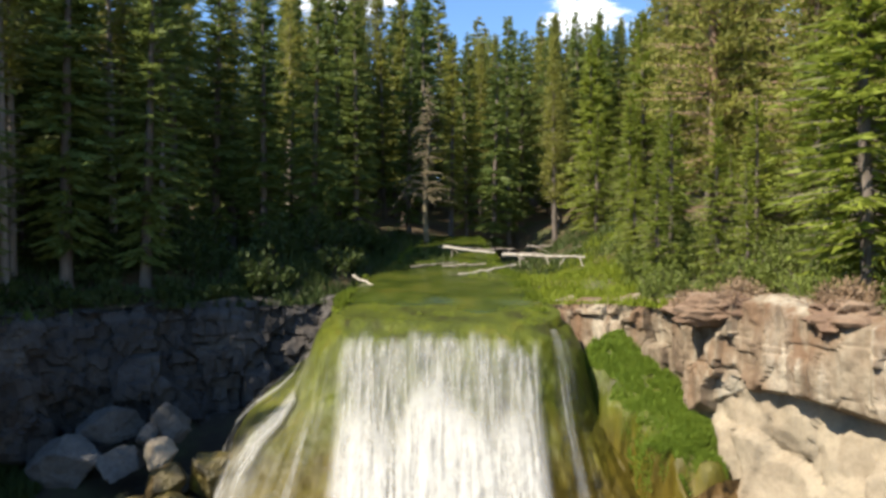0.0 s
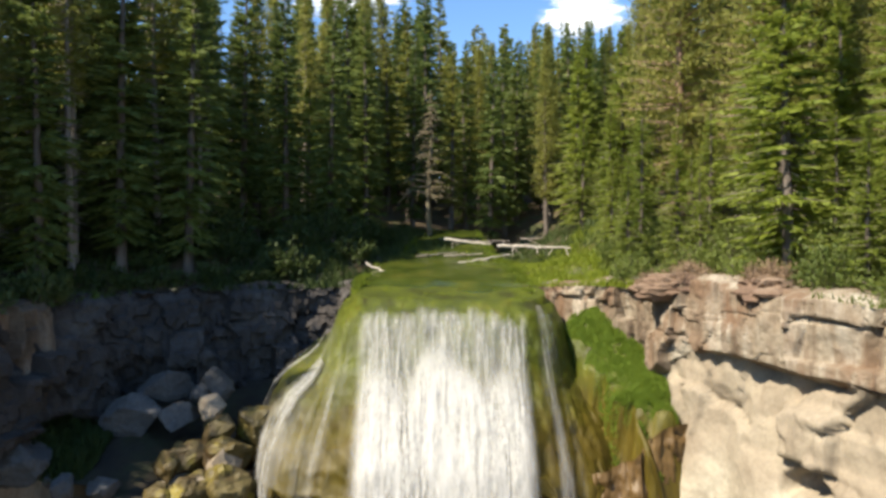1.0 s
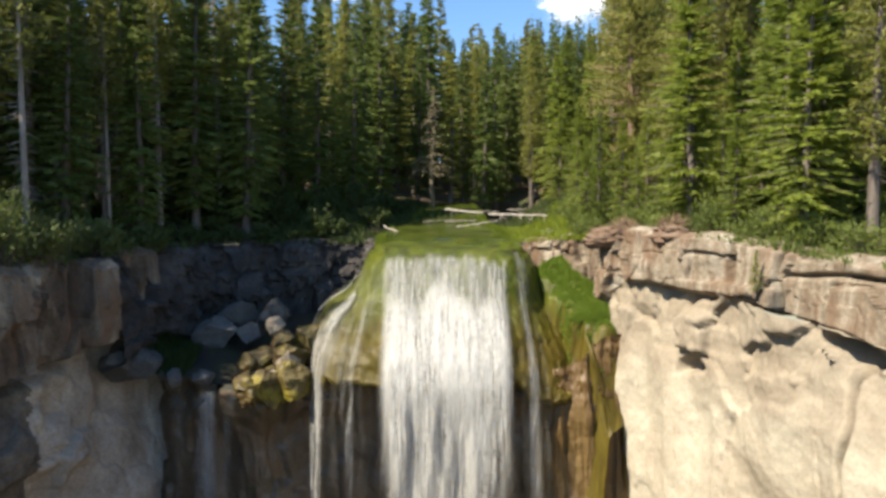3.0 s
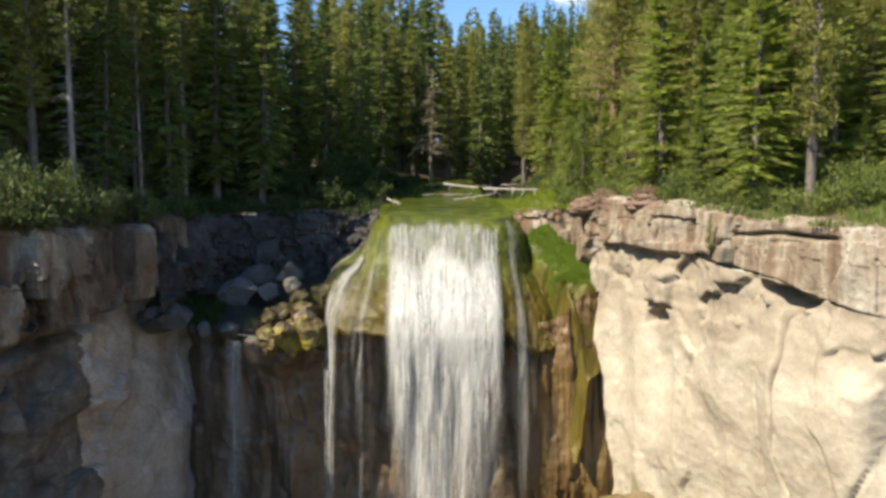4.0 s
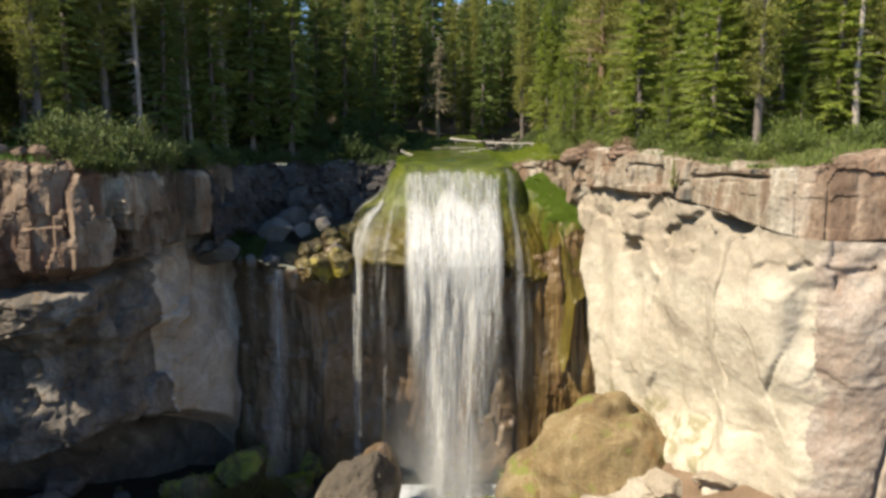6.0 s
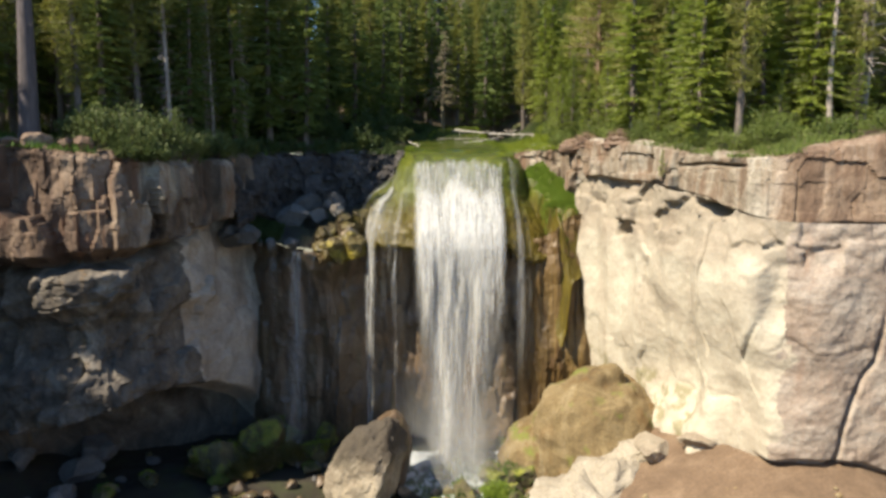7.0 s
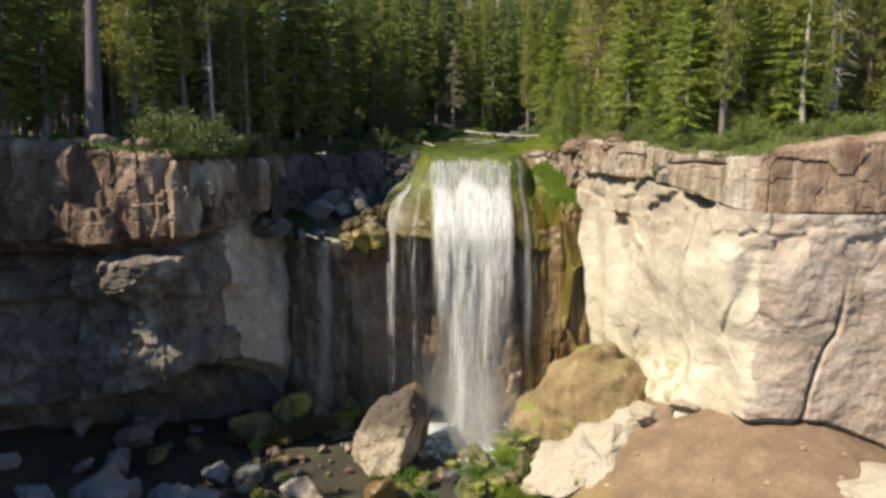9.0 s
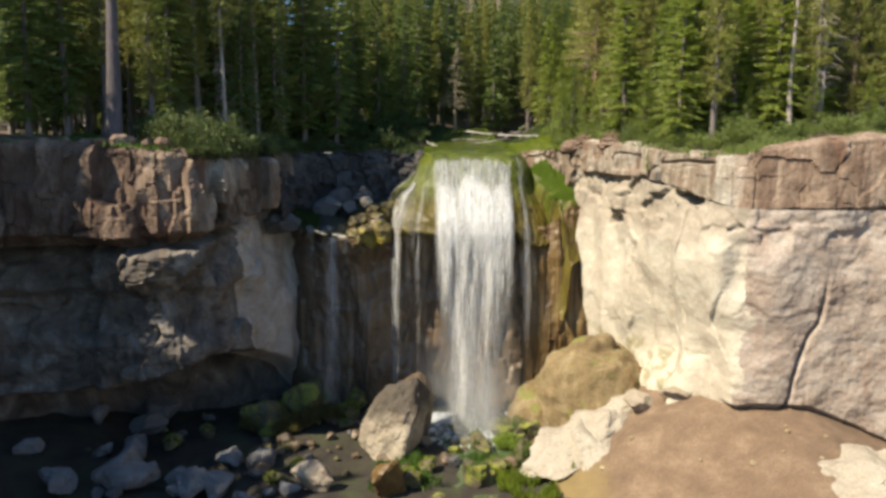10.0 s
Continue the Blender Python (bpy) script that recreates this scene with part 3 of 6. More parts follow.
# ---- cliffs ----


def cap_shape(seed, ledge=0.5, depth=0.55, wide=1.3, tall=1.5, lump=1.0, under=1.0):
    def shape(p, s, v):
        o = masonry(s, p[..., 2], wide, tall, seed, depth) + masonry(s, p[..., 2], wide * 0.4, tall * 0.35, seed + 5, depth * 0.35)
        o += 0.22 * fbm(p * 0.35, 3, seed + 9) + 0.15 * lump * fbm(p * np.array((1.1, 1.1, 0.6)), 5, seed + 11, 0.6)
        lean = ledge * smooth(0.0, 0.5, v) - 0.30 * (1 - smooth(0.0, 0.08, v)) - 1.1 * under * smooth(0.88 + 0.06 * vnoise(p * 0.7, seed), 1.0, v)
        return o + lean
    return shape


def face_shape(seed, bulge=0.35, foot=0.0, depth=0.3, wide=2.4, tall=4.0, band=0.5, pits=0.05, joint=0.03):
    def shape(p, s, v):
        o = masonry(s, p[..., 2], wide, tall, seed, depth, joint) + masonry(s, p[..., 2], wide * 0.25, tall * 0.15, seed + 5, depth * 0.14)
        o += bulge * fbm(p * np.array((0.22, 0.22, 0.16)), 3, seed + 9) + pits * fbm(p * 1.6, 4, seed + 11)
        rough = 1 - smooth(0.08, 0.20, v + 0.05 * vnoise(p * 0.6, seed + 3))
        o += rough * (masonry(s, p[..., 2], 1.5, 1.1, seed + 21, band, 0.05) - 0.2 + 0.10 * fbm(p * 1.2, 3, seed + 4)) + foot * v
        return o
    return shape


def lowered(points, top, foot):
    return [(x, y, b + top, foot(x, y) if callable(foot) else foot) for x, y, a, b in points]


def foot_right(x, y):
    return float(floor_z(np.array(x), np.array(y))) - 1.5


cliff_right = tagged(empty("cliff_right", 10, 8, 6), "sunlit cliff of cream tuff under a brown jointed cap", "cliff", kind="structure")
FLANGE = ((2.4, -0.5), (1.6, 0.02), (0.9, 0.05), (0.35, 0.04))


def right_cap(p, s, v):
    """The sunny cap: a deep upright joint, a sunk bedding line on one side of it and a proud lower bed on the other."""
    o = cap_shape(3, 0.05, 0.32, 2.3, 3.4, 0.4, 0.42)(p, s, v)
    y, z = p[..., 1], p[..., 2] + 0.06 * vnoise(p * 0.8, 36)
    joint = np.exp(-((y - 9.27 - 0.05 * np.sin(z * 4)) / 0.10) ** 2)
    bed = np.exp(-((z - 17.45) / 0.07) ** 2) * smooth(9.4, 9.1, y) * smooth(4.6, 5.6, y)
    low = smooth(17.05, 16.95, z) * smooth(9.2, 9.5, y) * smooth(13.6, 12.6, y)
    split = sum(np.exp(-((y - c - 0.10 * np.sin(z * 2.7 + c)) / 0.07) ** 2) for c in (7.6, 11.3, 12.9, 14.6))
    crag = smooth(13.4, 15.0, y) * (masonry(s, p[..., 2], 1.0, 1.3, 37, 0.42, 0.10) + 0.06 * fbm(p * 1.6, 4, 39))
    return o - 0.55 * joint - 0.32 * bed + 0.22 * low - 0.14 * split + crag


cr_cap = curtain("cap_rock", RIGHT[:14], 1, 0.07, 56, right_cap, CAP, None, "brown and cream jointed cap rock", flange=FLANGE, soft=False, ragged=0.16, blend=3.0)


def tuff_shape(p, s, v):
    o = face_shape(13, 0.5, -0.9, 0.20, 2.6, 7.0, 0.42, 0.03, 0.06)(p, s, v)
    y, z = p[..., 1], p[..., 2]
    crack = np.exp(-((y - 6.3 - 0.10 * np.sin(z * 1.3) - 0.06 * np.sin(z * 3.1)) / 0.11) ** 2) * smooth(9.0, 10.0, z) * smooth(15.6, 15.0, z)
    proud = 0.16 * smooth(6.4, 6.2, y - 0.10 * np.sin(z * 1.3)) * smooth(9.0, 10.5, z) * smooth(15.4, 14.6, z)
    jag = 0.10 * vnoise(p * 2.2, 61)
    hollow = smooth(0.0, 0.22, 1.35 * np.clip((z - 14.75) / 0.95, 0, 1) ** 1.3 - np.abs(y - 6.3) + jag) * smooth(16.05, 15.85, z + jag)
    small = smooth(0.0, 0.18, 0.85 * np.clip((14.75 - z) / 0.9 + 0.25 * (y - 12.5), 0, 1) - np.abs(y - 12.5) + jag) * smooth(13.75, 13.95, z + 0.25 * (y - 12.5))
    block = smooth(1.0, 0.75, np.maximum(np.abs(y - 12.7) / 0.8, np.abs(z - 15.2) / 0.75))
    flare = 1.0 * smooth(7.4, 4.8, z + 0.5 * vnoise(p * 0.5, 64)) * smooth(11.6, 9.6, y) * smooth(5.0, 6.2, y) * (1 + 0.25 * vnoise(p * 1.3, 65))
    return o + 0.3 + flare + proud - 0.75 * crack - 1.5 * hollow - 0.6 * small + 0.5 * block + 0.5 * np.abs((s * 0.36 + 0.1) % 1 - 0.5) * smooth(14.8, 13.2, z)


def pink_shape(p, s, v):
    o = face_shape(23, 0.45, 0.0, 0.10, 3.4, 4.5, 0.3, 0.05, 0.10)(p, s, v) + 0.03 * fbm(p * np.array((0.9, 0.9, 2.6)), 4, 24)
    z = p[..., 2]
    line = np.interp(z, [5.0, 6.5, 8.7, 10.0, 12.4, 14.0], [14.3, 14.5, 15.1, 15.7, 16.0, 16.2])
    crack = np.exp(-((p[..., 0] - line - 0.10 * vnoise(p * 1.1, 27)) / 0.085) ** 2) * smooth(12.4, 10.0, z)
    step = smooth(-0.1, 0.15, p[..., 0] - line) * smooth(13.5, 11.0, z)
    gap = smooth(0.32, 0.10, z - floor_z(p[..., 0], p[..., 1]) + 0.10 * vnoise(p * 0.9, 28))
    return o - 0.4 * crack + 0.05 * step - 0.45 * gap


def right_shape(p, s, v):
    w = smooth(11.5, 12.3, p[..., 0] + 0.25 * vnoise(p * 0.5, 29))
    return tuff_shape(p, s, v) * (1 - w) + (pink_shape(p, s, v) + 0.25) * w


cr_face, cr_front = curtain("tuff_face", lowered(RIGHT[2:15], 0.25, foot_right), 1, 0.06, 140, right_shape, TUFF, None, "cream tuff face", blend=5.0, split=(17.2, "pink_face", PINK, "pinkish-brown tuff face"))
cr_far = curtain("far_face", [(x, y, a, -1) for x, y, a, b in RIGHT[13:]], 1, 0.8, 30, face_shape(33, 0.8, 0.3, 0.8, 4.0, 4.0), PINK, None, "", flange=FLANGE)
cliff_left = tagged(empty("cliff_left", -15, 9, 0), "shaded brown cliff with an overhanging jointed cap and undercut foot", "cliff", kind="structure")
cl_cap = curtain("cap_rock", LEFT[5:15], -1, 0.08, 72, cap_shape(43, 0.12, 1.2, 1.6, 5.0, 0.7), LEFTROCK, None, "brown overhanging cap rock", flange=FLANGE, soft=False, ragged=0.16, blend=4.0)


def left_face(p, s, v):
    x, z = p[..., 0], p[..., 2]
    o = masonry(s, z, 2.3, 2.8, 53, 0.9, 0.05) + masonry(s, z, 0.8, 0.9, 54, 0.28, 0.08) + 0.55 * fbm(p * 0.3, 3, 55) + 0.10 * fbm(p * 1.3, 5, 56, 0.6)
    under = smooth(10.3, 9.5, z + 0.3 * vnoise(p * 0.5, 72)) * smooth(7.0, 8.8, z)
    wob = 0.12 * fbm(p * 1.1, 3, 73)
    block = smooth(-19.7, -19.2, x + wob) * smooth(-15.3, -15.55, x + wob) * smooth(12.75, 12.55, z + wob) * smooth(-0.4, 0.9, z - 9.9 - 0.36 * (x + 19.4) + wob)
    lip = smooth(8.2, 6.6, z) * smooth(-21.5, -19.5, x)
    nook = smooth(-21.4, -22.4, x + 0.3 * vnoise(p * 0.7, 76))
    return o - 0.5 - 0.9 * smooth(0.10, 0.03, v) - 1.4 * smooth(0.95, 1.0, v) - 0.6 * under + (1.0 + 0.35 * masonry(s, z, 1.3, 1.0, 75, 1.0)) * block + 0.2 * lip - 1.5 * nook


def buttress_shape(p, s, v):
    o = face_shape(57, 0.6, 0.2, 0.25, 3.0, 5.0)(p, s, v)
    return o - 0.2 - 1.4 * smooth(0.95, 1.0, v)


def left_shape(p, s, v):
    w = smooth(6.5, 9.5, s + 0.8 * vnoise(p * 0.5, 58))
    return buttress_shape(p, s, v) * (1 - w) + left_face(p, s, v) * w



def brow_z(x, y):
    """Height of the brow over the hollow at the left cliff's foot."""
    return float(np.interp(x, [-28.5, -27.0, -23.5, -20.5, -17.8, -15.9, -14.8, -14.0, -13.4], [-0.6, 3.4, 3.8, 4.6, 5.3, 5.8, 6.0, 5.4, 4.4]))


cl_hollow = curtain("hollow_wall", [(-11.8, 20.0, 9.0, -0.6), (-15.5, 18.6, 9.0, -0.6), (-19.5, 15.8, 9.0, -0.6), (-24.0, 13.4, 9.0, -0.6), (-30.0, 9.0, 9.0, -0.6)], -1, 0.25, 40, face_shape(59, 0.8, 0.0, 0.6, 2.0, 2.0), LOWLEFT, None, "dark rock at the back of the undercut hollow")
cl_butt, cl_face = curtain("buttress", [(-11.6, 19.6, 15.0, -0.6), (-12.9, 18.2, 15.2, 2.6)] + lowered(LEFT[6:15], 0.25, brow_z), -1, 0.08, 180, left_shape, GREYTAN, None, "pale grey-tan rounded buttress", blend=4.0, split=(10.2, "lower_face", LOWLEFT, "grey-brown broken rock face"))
cl_far = curtain("far_face", [(x, y, a, -1) for x, y, a, b in LEFT[14:]], -1, 0.8, 30, face_shape(63, 0.8, 0.3, 0.8, 4.0, 4.0), LEFTROCK, None, "", flange=FLANGE)
cliff_back = tagged(empty("cliff_back", -6, 18, 0), "shadowed grey rock wall behind the fallen boulders", "cliff", kind="structure")
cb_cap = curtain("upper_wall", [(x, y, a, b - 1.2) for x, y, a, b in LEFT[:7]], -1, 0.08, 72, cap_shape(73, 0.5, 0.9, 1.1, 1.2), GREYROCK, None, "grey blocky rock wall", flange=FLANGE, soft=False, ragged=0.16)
BACK = [(4.4, 16.7, 13.2, -0.5), (3.0, 16.6, 13.2, -0.5), (0, 16.5, 13.2, -0.5), (-3.0, 16.5, 13.2, -0.5), (-5.6, 16.2, 13.1, -0.5), (-7.6, 15.5, 12.6, -0.5), (-9.5, 15.9, 12.5, -0.5), (-11.5, 17.0, 12.8, -0.5), (-13.2, 18.8, 13.4, -0.5)]
cb_low = curtain("wet_wall", BACK, -1, 0.10, 120, lambda p, s, v: face_shape(83, 0.5, -0.3, 0.5, 0.9, 4.0)(p, s, v) - 1.1 * smooth(0.02, 0.22, v) * smooth(-12.5, -9.5, p[..., 0]), WETROCK, None, "dark wet brown rock wall")
OCHRE = [(9.4, 17.0, 14.4, 0.0), (8.3, 16.3, 14.5, 0.0), (7.2, 15.95, 14.6, 0.0), (6.2, 15.75, 14.4, 0.0), (5.3, 15.75, 13.6, 0.0), (4.4, 15.9, 13.2, 0.0), (3.4, 16.3, 13.2, 0.0)]
cb_ochre = curtain("ochre_wall", OCHRE, -1, 0.06, 130, lambda p, s, v: face_shape(87, 0.4, -0.3, 0.35, 0.5, 6.0, 0.3)(p, s, v), ORANGE, None, "ochre-stained fluted rock")
for ob, owner in ((cr_cap, cliff_right), (cr_face, cliff_right), (cr_front, cliff_right), (cr_far, cliff_right), (cl_cap, cliff_left), (cl_butt, cliff_left), (cl_hollow, cliff_left), (cb_ochre, cliff_back), (cl_face, cliff_left), (cl_far, cliff_left), (cb_cap, cliff_back), (cb_low, cliff_back)):
    ob.parent = owner
    ob.matrix_parent_inverse = Matrix.Translation(-owner.location)

# the bench between the upper and the lower back wall


def bench_z(x, y):
    p = np.stack([x * 0.6, y * 0.6, np.zeros_like(x)], -1)
    return 12.75 + 0.28 * np.maximum(0, y - 16.0) + 0.25 * fbm(p, 3, 15) + 0.6 * smooth(-11.5, -13, x)


def bench_keep(x, y):
    lip = np.interp(x, [-13.5, -11.5, -9.5, -7.6, -5.6, -3, 6], [18.6, 16.9, 15.8, 15.4, 16.0, 16.4, 16.5])
    return y > lip - 0.2


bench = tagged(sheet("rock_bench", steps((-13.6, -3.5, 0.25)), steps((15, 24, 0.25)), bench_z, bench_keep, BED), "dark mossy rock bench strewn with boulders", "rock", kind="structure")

# ---- the travertine hump of the fall ----
HUMP_TOP = [(-3.4, 23.2, 18.05), (-3.5, 21.9, 17.85), (-3.3, 20.8, 17.75), (-2.7, 19.9, 17.78), (-1.4, 19.6, 17.8), (0, 19.4, 17.8), (1.3, 19.2, 17.8), (2.5, 19.2, 17.78), (3.1, 19.6, 17.75), (3.45, 20.4, 17.8), (3.6, 21.4, 17.9)]
HUMP_LIP = [(-5.4, 21.4, 14.9), (-5.8, 18.5, 14.0), (-4.9, 15.5, 13.1), (-2.6, 14.9, 12.9), (-1.2, 14.8, 12.9), (0, 14.8, 12.9), (1.2, 14.8, 12.9), (2.4, 14.9, 12.9), (3.7, 15.5, 12.2), (4.7, 15.9, 11.8), (5.4, 16.8, 12.2)]


def by_index(points):
    p = np.asarray(points, float)
    ext = np.vstack([2 * p[0] - p[1], p, 2 * p[-1] - p[-2]])
    t = np.linspace(0, 1, 24, endpoint=False)[:, None]
    out = []
    for k in range(1, len(ext) - 2):
        a, b, c, d = ext[k - 1:k + 3]
        out.append(0.5 * (2 * b + (c - a) * t + (2 * a - 5 * b + 4 * c - d) * t ** 2 + (3 * b - a - 3 * c + d) * t ** 3))
    return np.vstack(out + [p[-1:]])


TOP_LINE, LIP_LINE = by_index(HUMP_TOP), by_index(HUMP_LIP)
# how far out (second) the hump has come at each part of its drop (first): a steep brow, a ledge, a flared skirt
BROW = ((0.0, 0.0), (0.04, 0.13), (0.12, 0.24), (0.28, 0.345), (0.42, 0.44), (0.52, 0.56), (0.62, 0.68), (0.75, 0.83), (0.88, 0.95), (1.0, 1.0))

# the left flank drops steeply, then flares out
FLANK = ((0.0, 0.0), (0.04, 0.10), (0.12, 0.17), (0.28, 0.25), (0.42, 0.36), (0.50, 0.50), (0.58, 0.72), (0.68, 0.87), (0.82, 0.96), (1.0, 1.0))


def hump_point(u, v):
    """A point of the hump: u from its left to its right flank, v from the crest (0) to the lip (1)."""
    k = np.linspace(0, 1, len(TOP_LINE))
    t = np.stack([np.interp(u, k, TOP_LINE[:, j]) for j in range(3)], -1)
    b = np.stack([np.interp(u, k, LIP_LINE[:, j]) for j in range(3)], -1)
    h = np.interp(v, [q[0] for q in BROW], [q[1] for q in BROW])
    left = smooth(0.30, 0.16, u)
    h = h * (1 - left) + np.interp(v, [q[0] for q in FLANK], [q[1] for q in FLANK]) * left
    return np.concatenate([t[..., :2] + (b - t)[..., :2] * h[..., None], (t[..., 2] + (b - t)[..., 2] * v)[..., None]], -1)


def hump_grid(nu, nv, v0=0.0, v1=1.0, u0=0.0, u1=1.0):
    u, v = np.meshgrid(np.linspace(u0, u1, nu), np.linspace(v0, v1, nv), indexing="ij")
    return hump_point(u, v), u, v


def outward(g):
    """Unit normals of a grid of points on the hump."""
    n = -np.cross(np.gradient(g, axis=0), np.gradient(g, axis=1))
    return n / (np.linalg.norm(n, axis=2)[..., None] + 1e-9)


def crest_back(u, dist):
    """Points of the stream bed behind the crest."""
    t = hump_point(u, np.zeros_like(u))
    dist = dist * smooth(0.0, 0.3, u) * smooth(1.0, 0.8, u)
    mid = 0.2 + 0.05 * dist
    x = t[..., 0] + (mid - t[..., 0]) * np.clip(dist / 17, 0, 1) ** 1.3 * 0.6
    y = t[..., 1] + dist
    return np.stack([x, y, np.maximum(stream_z(y) - 0.10, t[..., 2] - 0.02)], -1)


hp, hu, hv = hump_grid(180, 90)
hp = hp + 0.10 * fbm(hp * 1.3, 4, 91)[..., None] * np.array((0.3, -1, 0.3)) + 0.16 * (blocks(hp, 0.8, 95, 0.6, 1.6) * smooth(0.15, 0.6, hv))[..., None] * np.array((0, -1, 0))
hp[..., 2] += (0.45 * vnoise(np.stack([hp[..., 0] * 1.3, hp[..., 1] * 1.3, 0 * hv], -1), 97) + 0.2 * vnoise(np.stack([hp[..., 0] * 4, hp[..., 1] * 4, 0 * hv], -1), 98)) * smooth(0.72, 1.0, hv)
lipz = hp[:, -1:, :].copy()
skirt = np.concatenate([lipz + np.array((0, 0.25, -0.25)), lipz + np.array((0, 1.6, -0.5))], 1)
apron = [crest_back(hu[:, 0], np.full(180, d))[:, None] for d in (6.0, 3.5, 2.0, 1.0, 0.5, 0.2)]
hp = np.concatenate(apron + [hp, skirt], 1)
hump = tagged(put("travertine_hump", mesh_of("travertine_hump", hp.reshape(-1, 3), grid_faces(*hp.shape[:2])[:, ::-1], ALGAE)), "rounded hump of algae-green rock under the waterfall", "rock", kind="structure")


su, sd = np.meshgrid(np.linspace(0.18, 0.84, 40), np.concatenate([np.linspace(1.5, 7, 40), np.linspace(7.3, 17, 40)]), indexing="ij")
sp = crest_back(su, sd) + np.array((0, 0.10, 0.0))
sp[..., 2] += -0.03 + 0.16 * smooth(1.5, 3.6, sd + 0.8 * vnoise(sp * 0.9, 17))
sp[..., 2] += 0.015 * fbm(sp * 2.0, 2, 6)
stream = tagged(put("stream", mesh_of("stream", sp.reshape(-1, 3), grid_faces(*sp.shape[:2])[:, ::-1], STREAM)), "shallow green stream flowing to the edge of the fall", "water", kind="structure")

# ---- falling water ----


def veil(name, points, material, fade, parent):
    """A sheet of water on a grid of points; fade(a, b): how dense it is across and down."""
    n, m = points.shape[:2]
    a, b = np.meshgrid(np.linspace(0, 1, n), np.linspace(0, 1, m), indexing="ij")
    d = fade(a, b).reshape(-1)
    f = grid_faces(n, m)[:, ::-1]
    me = mesh_of(name, points.reshape(-1, 3), f[d[f].max(1) > 0.015], material)
    across = np.linalg.norm(np.diff(points, axis=0), axis=2).mean(1)
    across = np.concatenate([[0], np.cumsum(across)])[:, None] * np.ones((1, m))
    along = np.linalg.norm(np.diff(points, axis=1), axis=2).mean(0)
    along = np.concatenate([[0], np.cumsum(along)])[None] * np.ones((n, 1))
    idx = np.empty(len(me.loops), np.int32)
    me.loops.foreach_get("vertex_index", idx)
    for key, u, v in (("density", d, 0 * d), ("flow", (across + points[0, 0, 0]).reshape(-1), along.reshape(-1))):
        lay = me.uv_layers.new(name=key)
        lay.data.foreach_set("uv", np.stack([u[idx], v[idx]], -1).astype(np.float32).ravel())
    return put(name, me, parent)


def fall_points(x0, x1, y0, y1, z0, z1, nu, nv, out=0.6, spread=0.0, seed=1):
    """A free-falling sheet from an edge, thrown a little forward."""
    a, b = np.meshgrid(np.linspace(0, 1, nu), np.linspace(0, 1, nv), indexing="ij")
    x = x0 + (x1 - x0) * a + spread * (a - 0.5) * b
    z = z0 + (z1 - z0) * b
    y = y0 + (y1 - y0) * a - out * np.sqrt(b)
    p = np.stack([x, y, z], -1)
    q = p * np.array((1.6, 1.6, 0.12))
    p[..., 1] += 0.28 * fbm(q, 3, seed) * (0.25 + b)
    p[..., 0] += 0.12 * fbm(q * 1.3, 2, seed + 5) * (0.3 + b)
    return p


def edges(a, w=0.12):
    return smooth(0, w, a) * smooth(1, 1 - w, a)


waterfall = tagged(empty("waterfall", 0, 15, 0), "white waterfall veiling off a green hump and dropping freely", "waterfall", kind="structure")


def over_edge(u0, u1, nu, v0, z_end, off, out, seed, nv=34, nf=70):
    """A sheet that runs down the hump and drops freely from its lip."""
    g, gu, gv = hump_grid(nu, nv, v0, 1.0, u0, u1)
    g = g + off * outward(g)
    lip = g[:, -1]
    b = np.linspace(0, 1, nf)[1:]
    fall = np.empty((nu, nf - 1, 3))
    fall[..., 0] = lip[:, None, 0]
    fall[..., 1] = lip[:, None, 1] - out * np.sqrt(b)[None]
    fall[..., 2] = lip[:, None, 2] + (z_end - lip[:, None, 2]) * b[None]
    q = fall * np.array((1.6, 1.6, 0.12))
    fall[..., 1] += 0.30 * fbm(q, 3, seed) * smooth(0, 0.2, b)[None]
    fall[..., 0] += 0.14 * fbm(q * 1.3, 2, seed + 5) * smooth(0, 0.2, b)[None]
    p = np.concatenate([g, fall], 1)
    p[:, :nv, 1] += 0.05 * fbm(p[:, :nv] * np.array((3, 3, 0.4)), 3, seed + 9)
    return p


def feather(a, z, w=0.06):
    """Sides of the fall, softer the further it has dropped."""
    w = w + 0.30 * smooth(12.5, 3.0, z)
    return smooth(0, 1, a / w) * smooth(0, 1, (1 - a) / w)


def thinning(a, z, core=0.36):
    """The fall loosens as it drops, most on its right side; a dense core goes down to the pool."""
    loose = smooth(11.5, 5.0, z) * smooth(0.05, 0.28, np.abs(a - core))
    return 1 - 0.92 * loose


def on_z(p, fade):
    """Density from height: fade(across 0..1, z)."""
    a = np.linspace(0, 1, p.shape[0])[:, None] * np.ones(p.shape[:2])
    return fade(a, p[..., 2])


made = []


def fringe(a, seed):
    """Uneven height along the ledge where the sheet breaks into foam."""
    q = np.stack([a * 7, a * 0, a * 0 + seed], -1)
    return 0.45 * vnoise(q, 81) + 0.22 * vnoise(q * 2.7, 82) + 0.4 * np.exp(-((a - 0.42) / 0.13) ** 2) - 0.35 * smooth(0.6, 0.9, a)


def brink(a):
    """How far below the crest the water turns white, along the brink."""
    q = np.stack([a * 10, a * 0, a * 0], -1)
    return 0.06 + 0.14 * vnoise(q, 83) + 0.12 * vnoise(q * 3.1, 84) + 0.25 * np.abs(2 * a - 0.9) ** 3


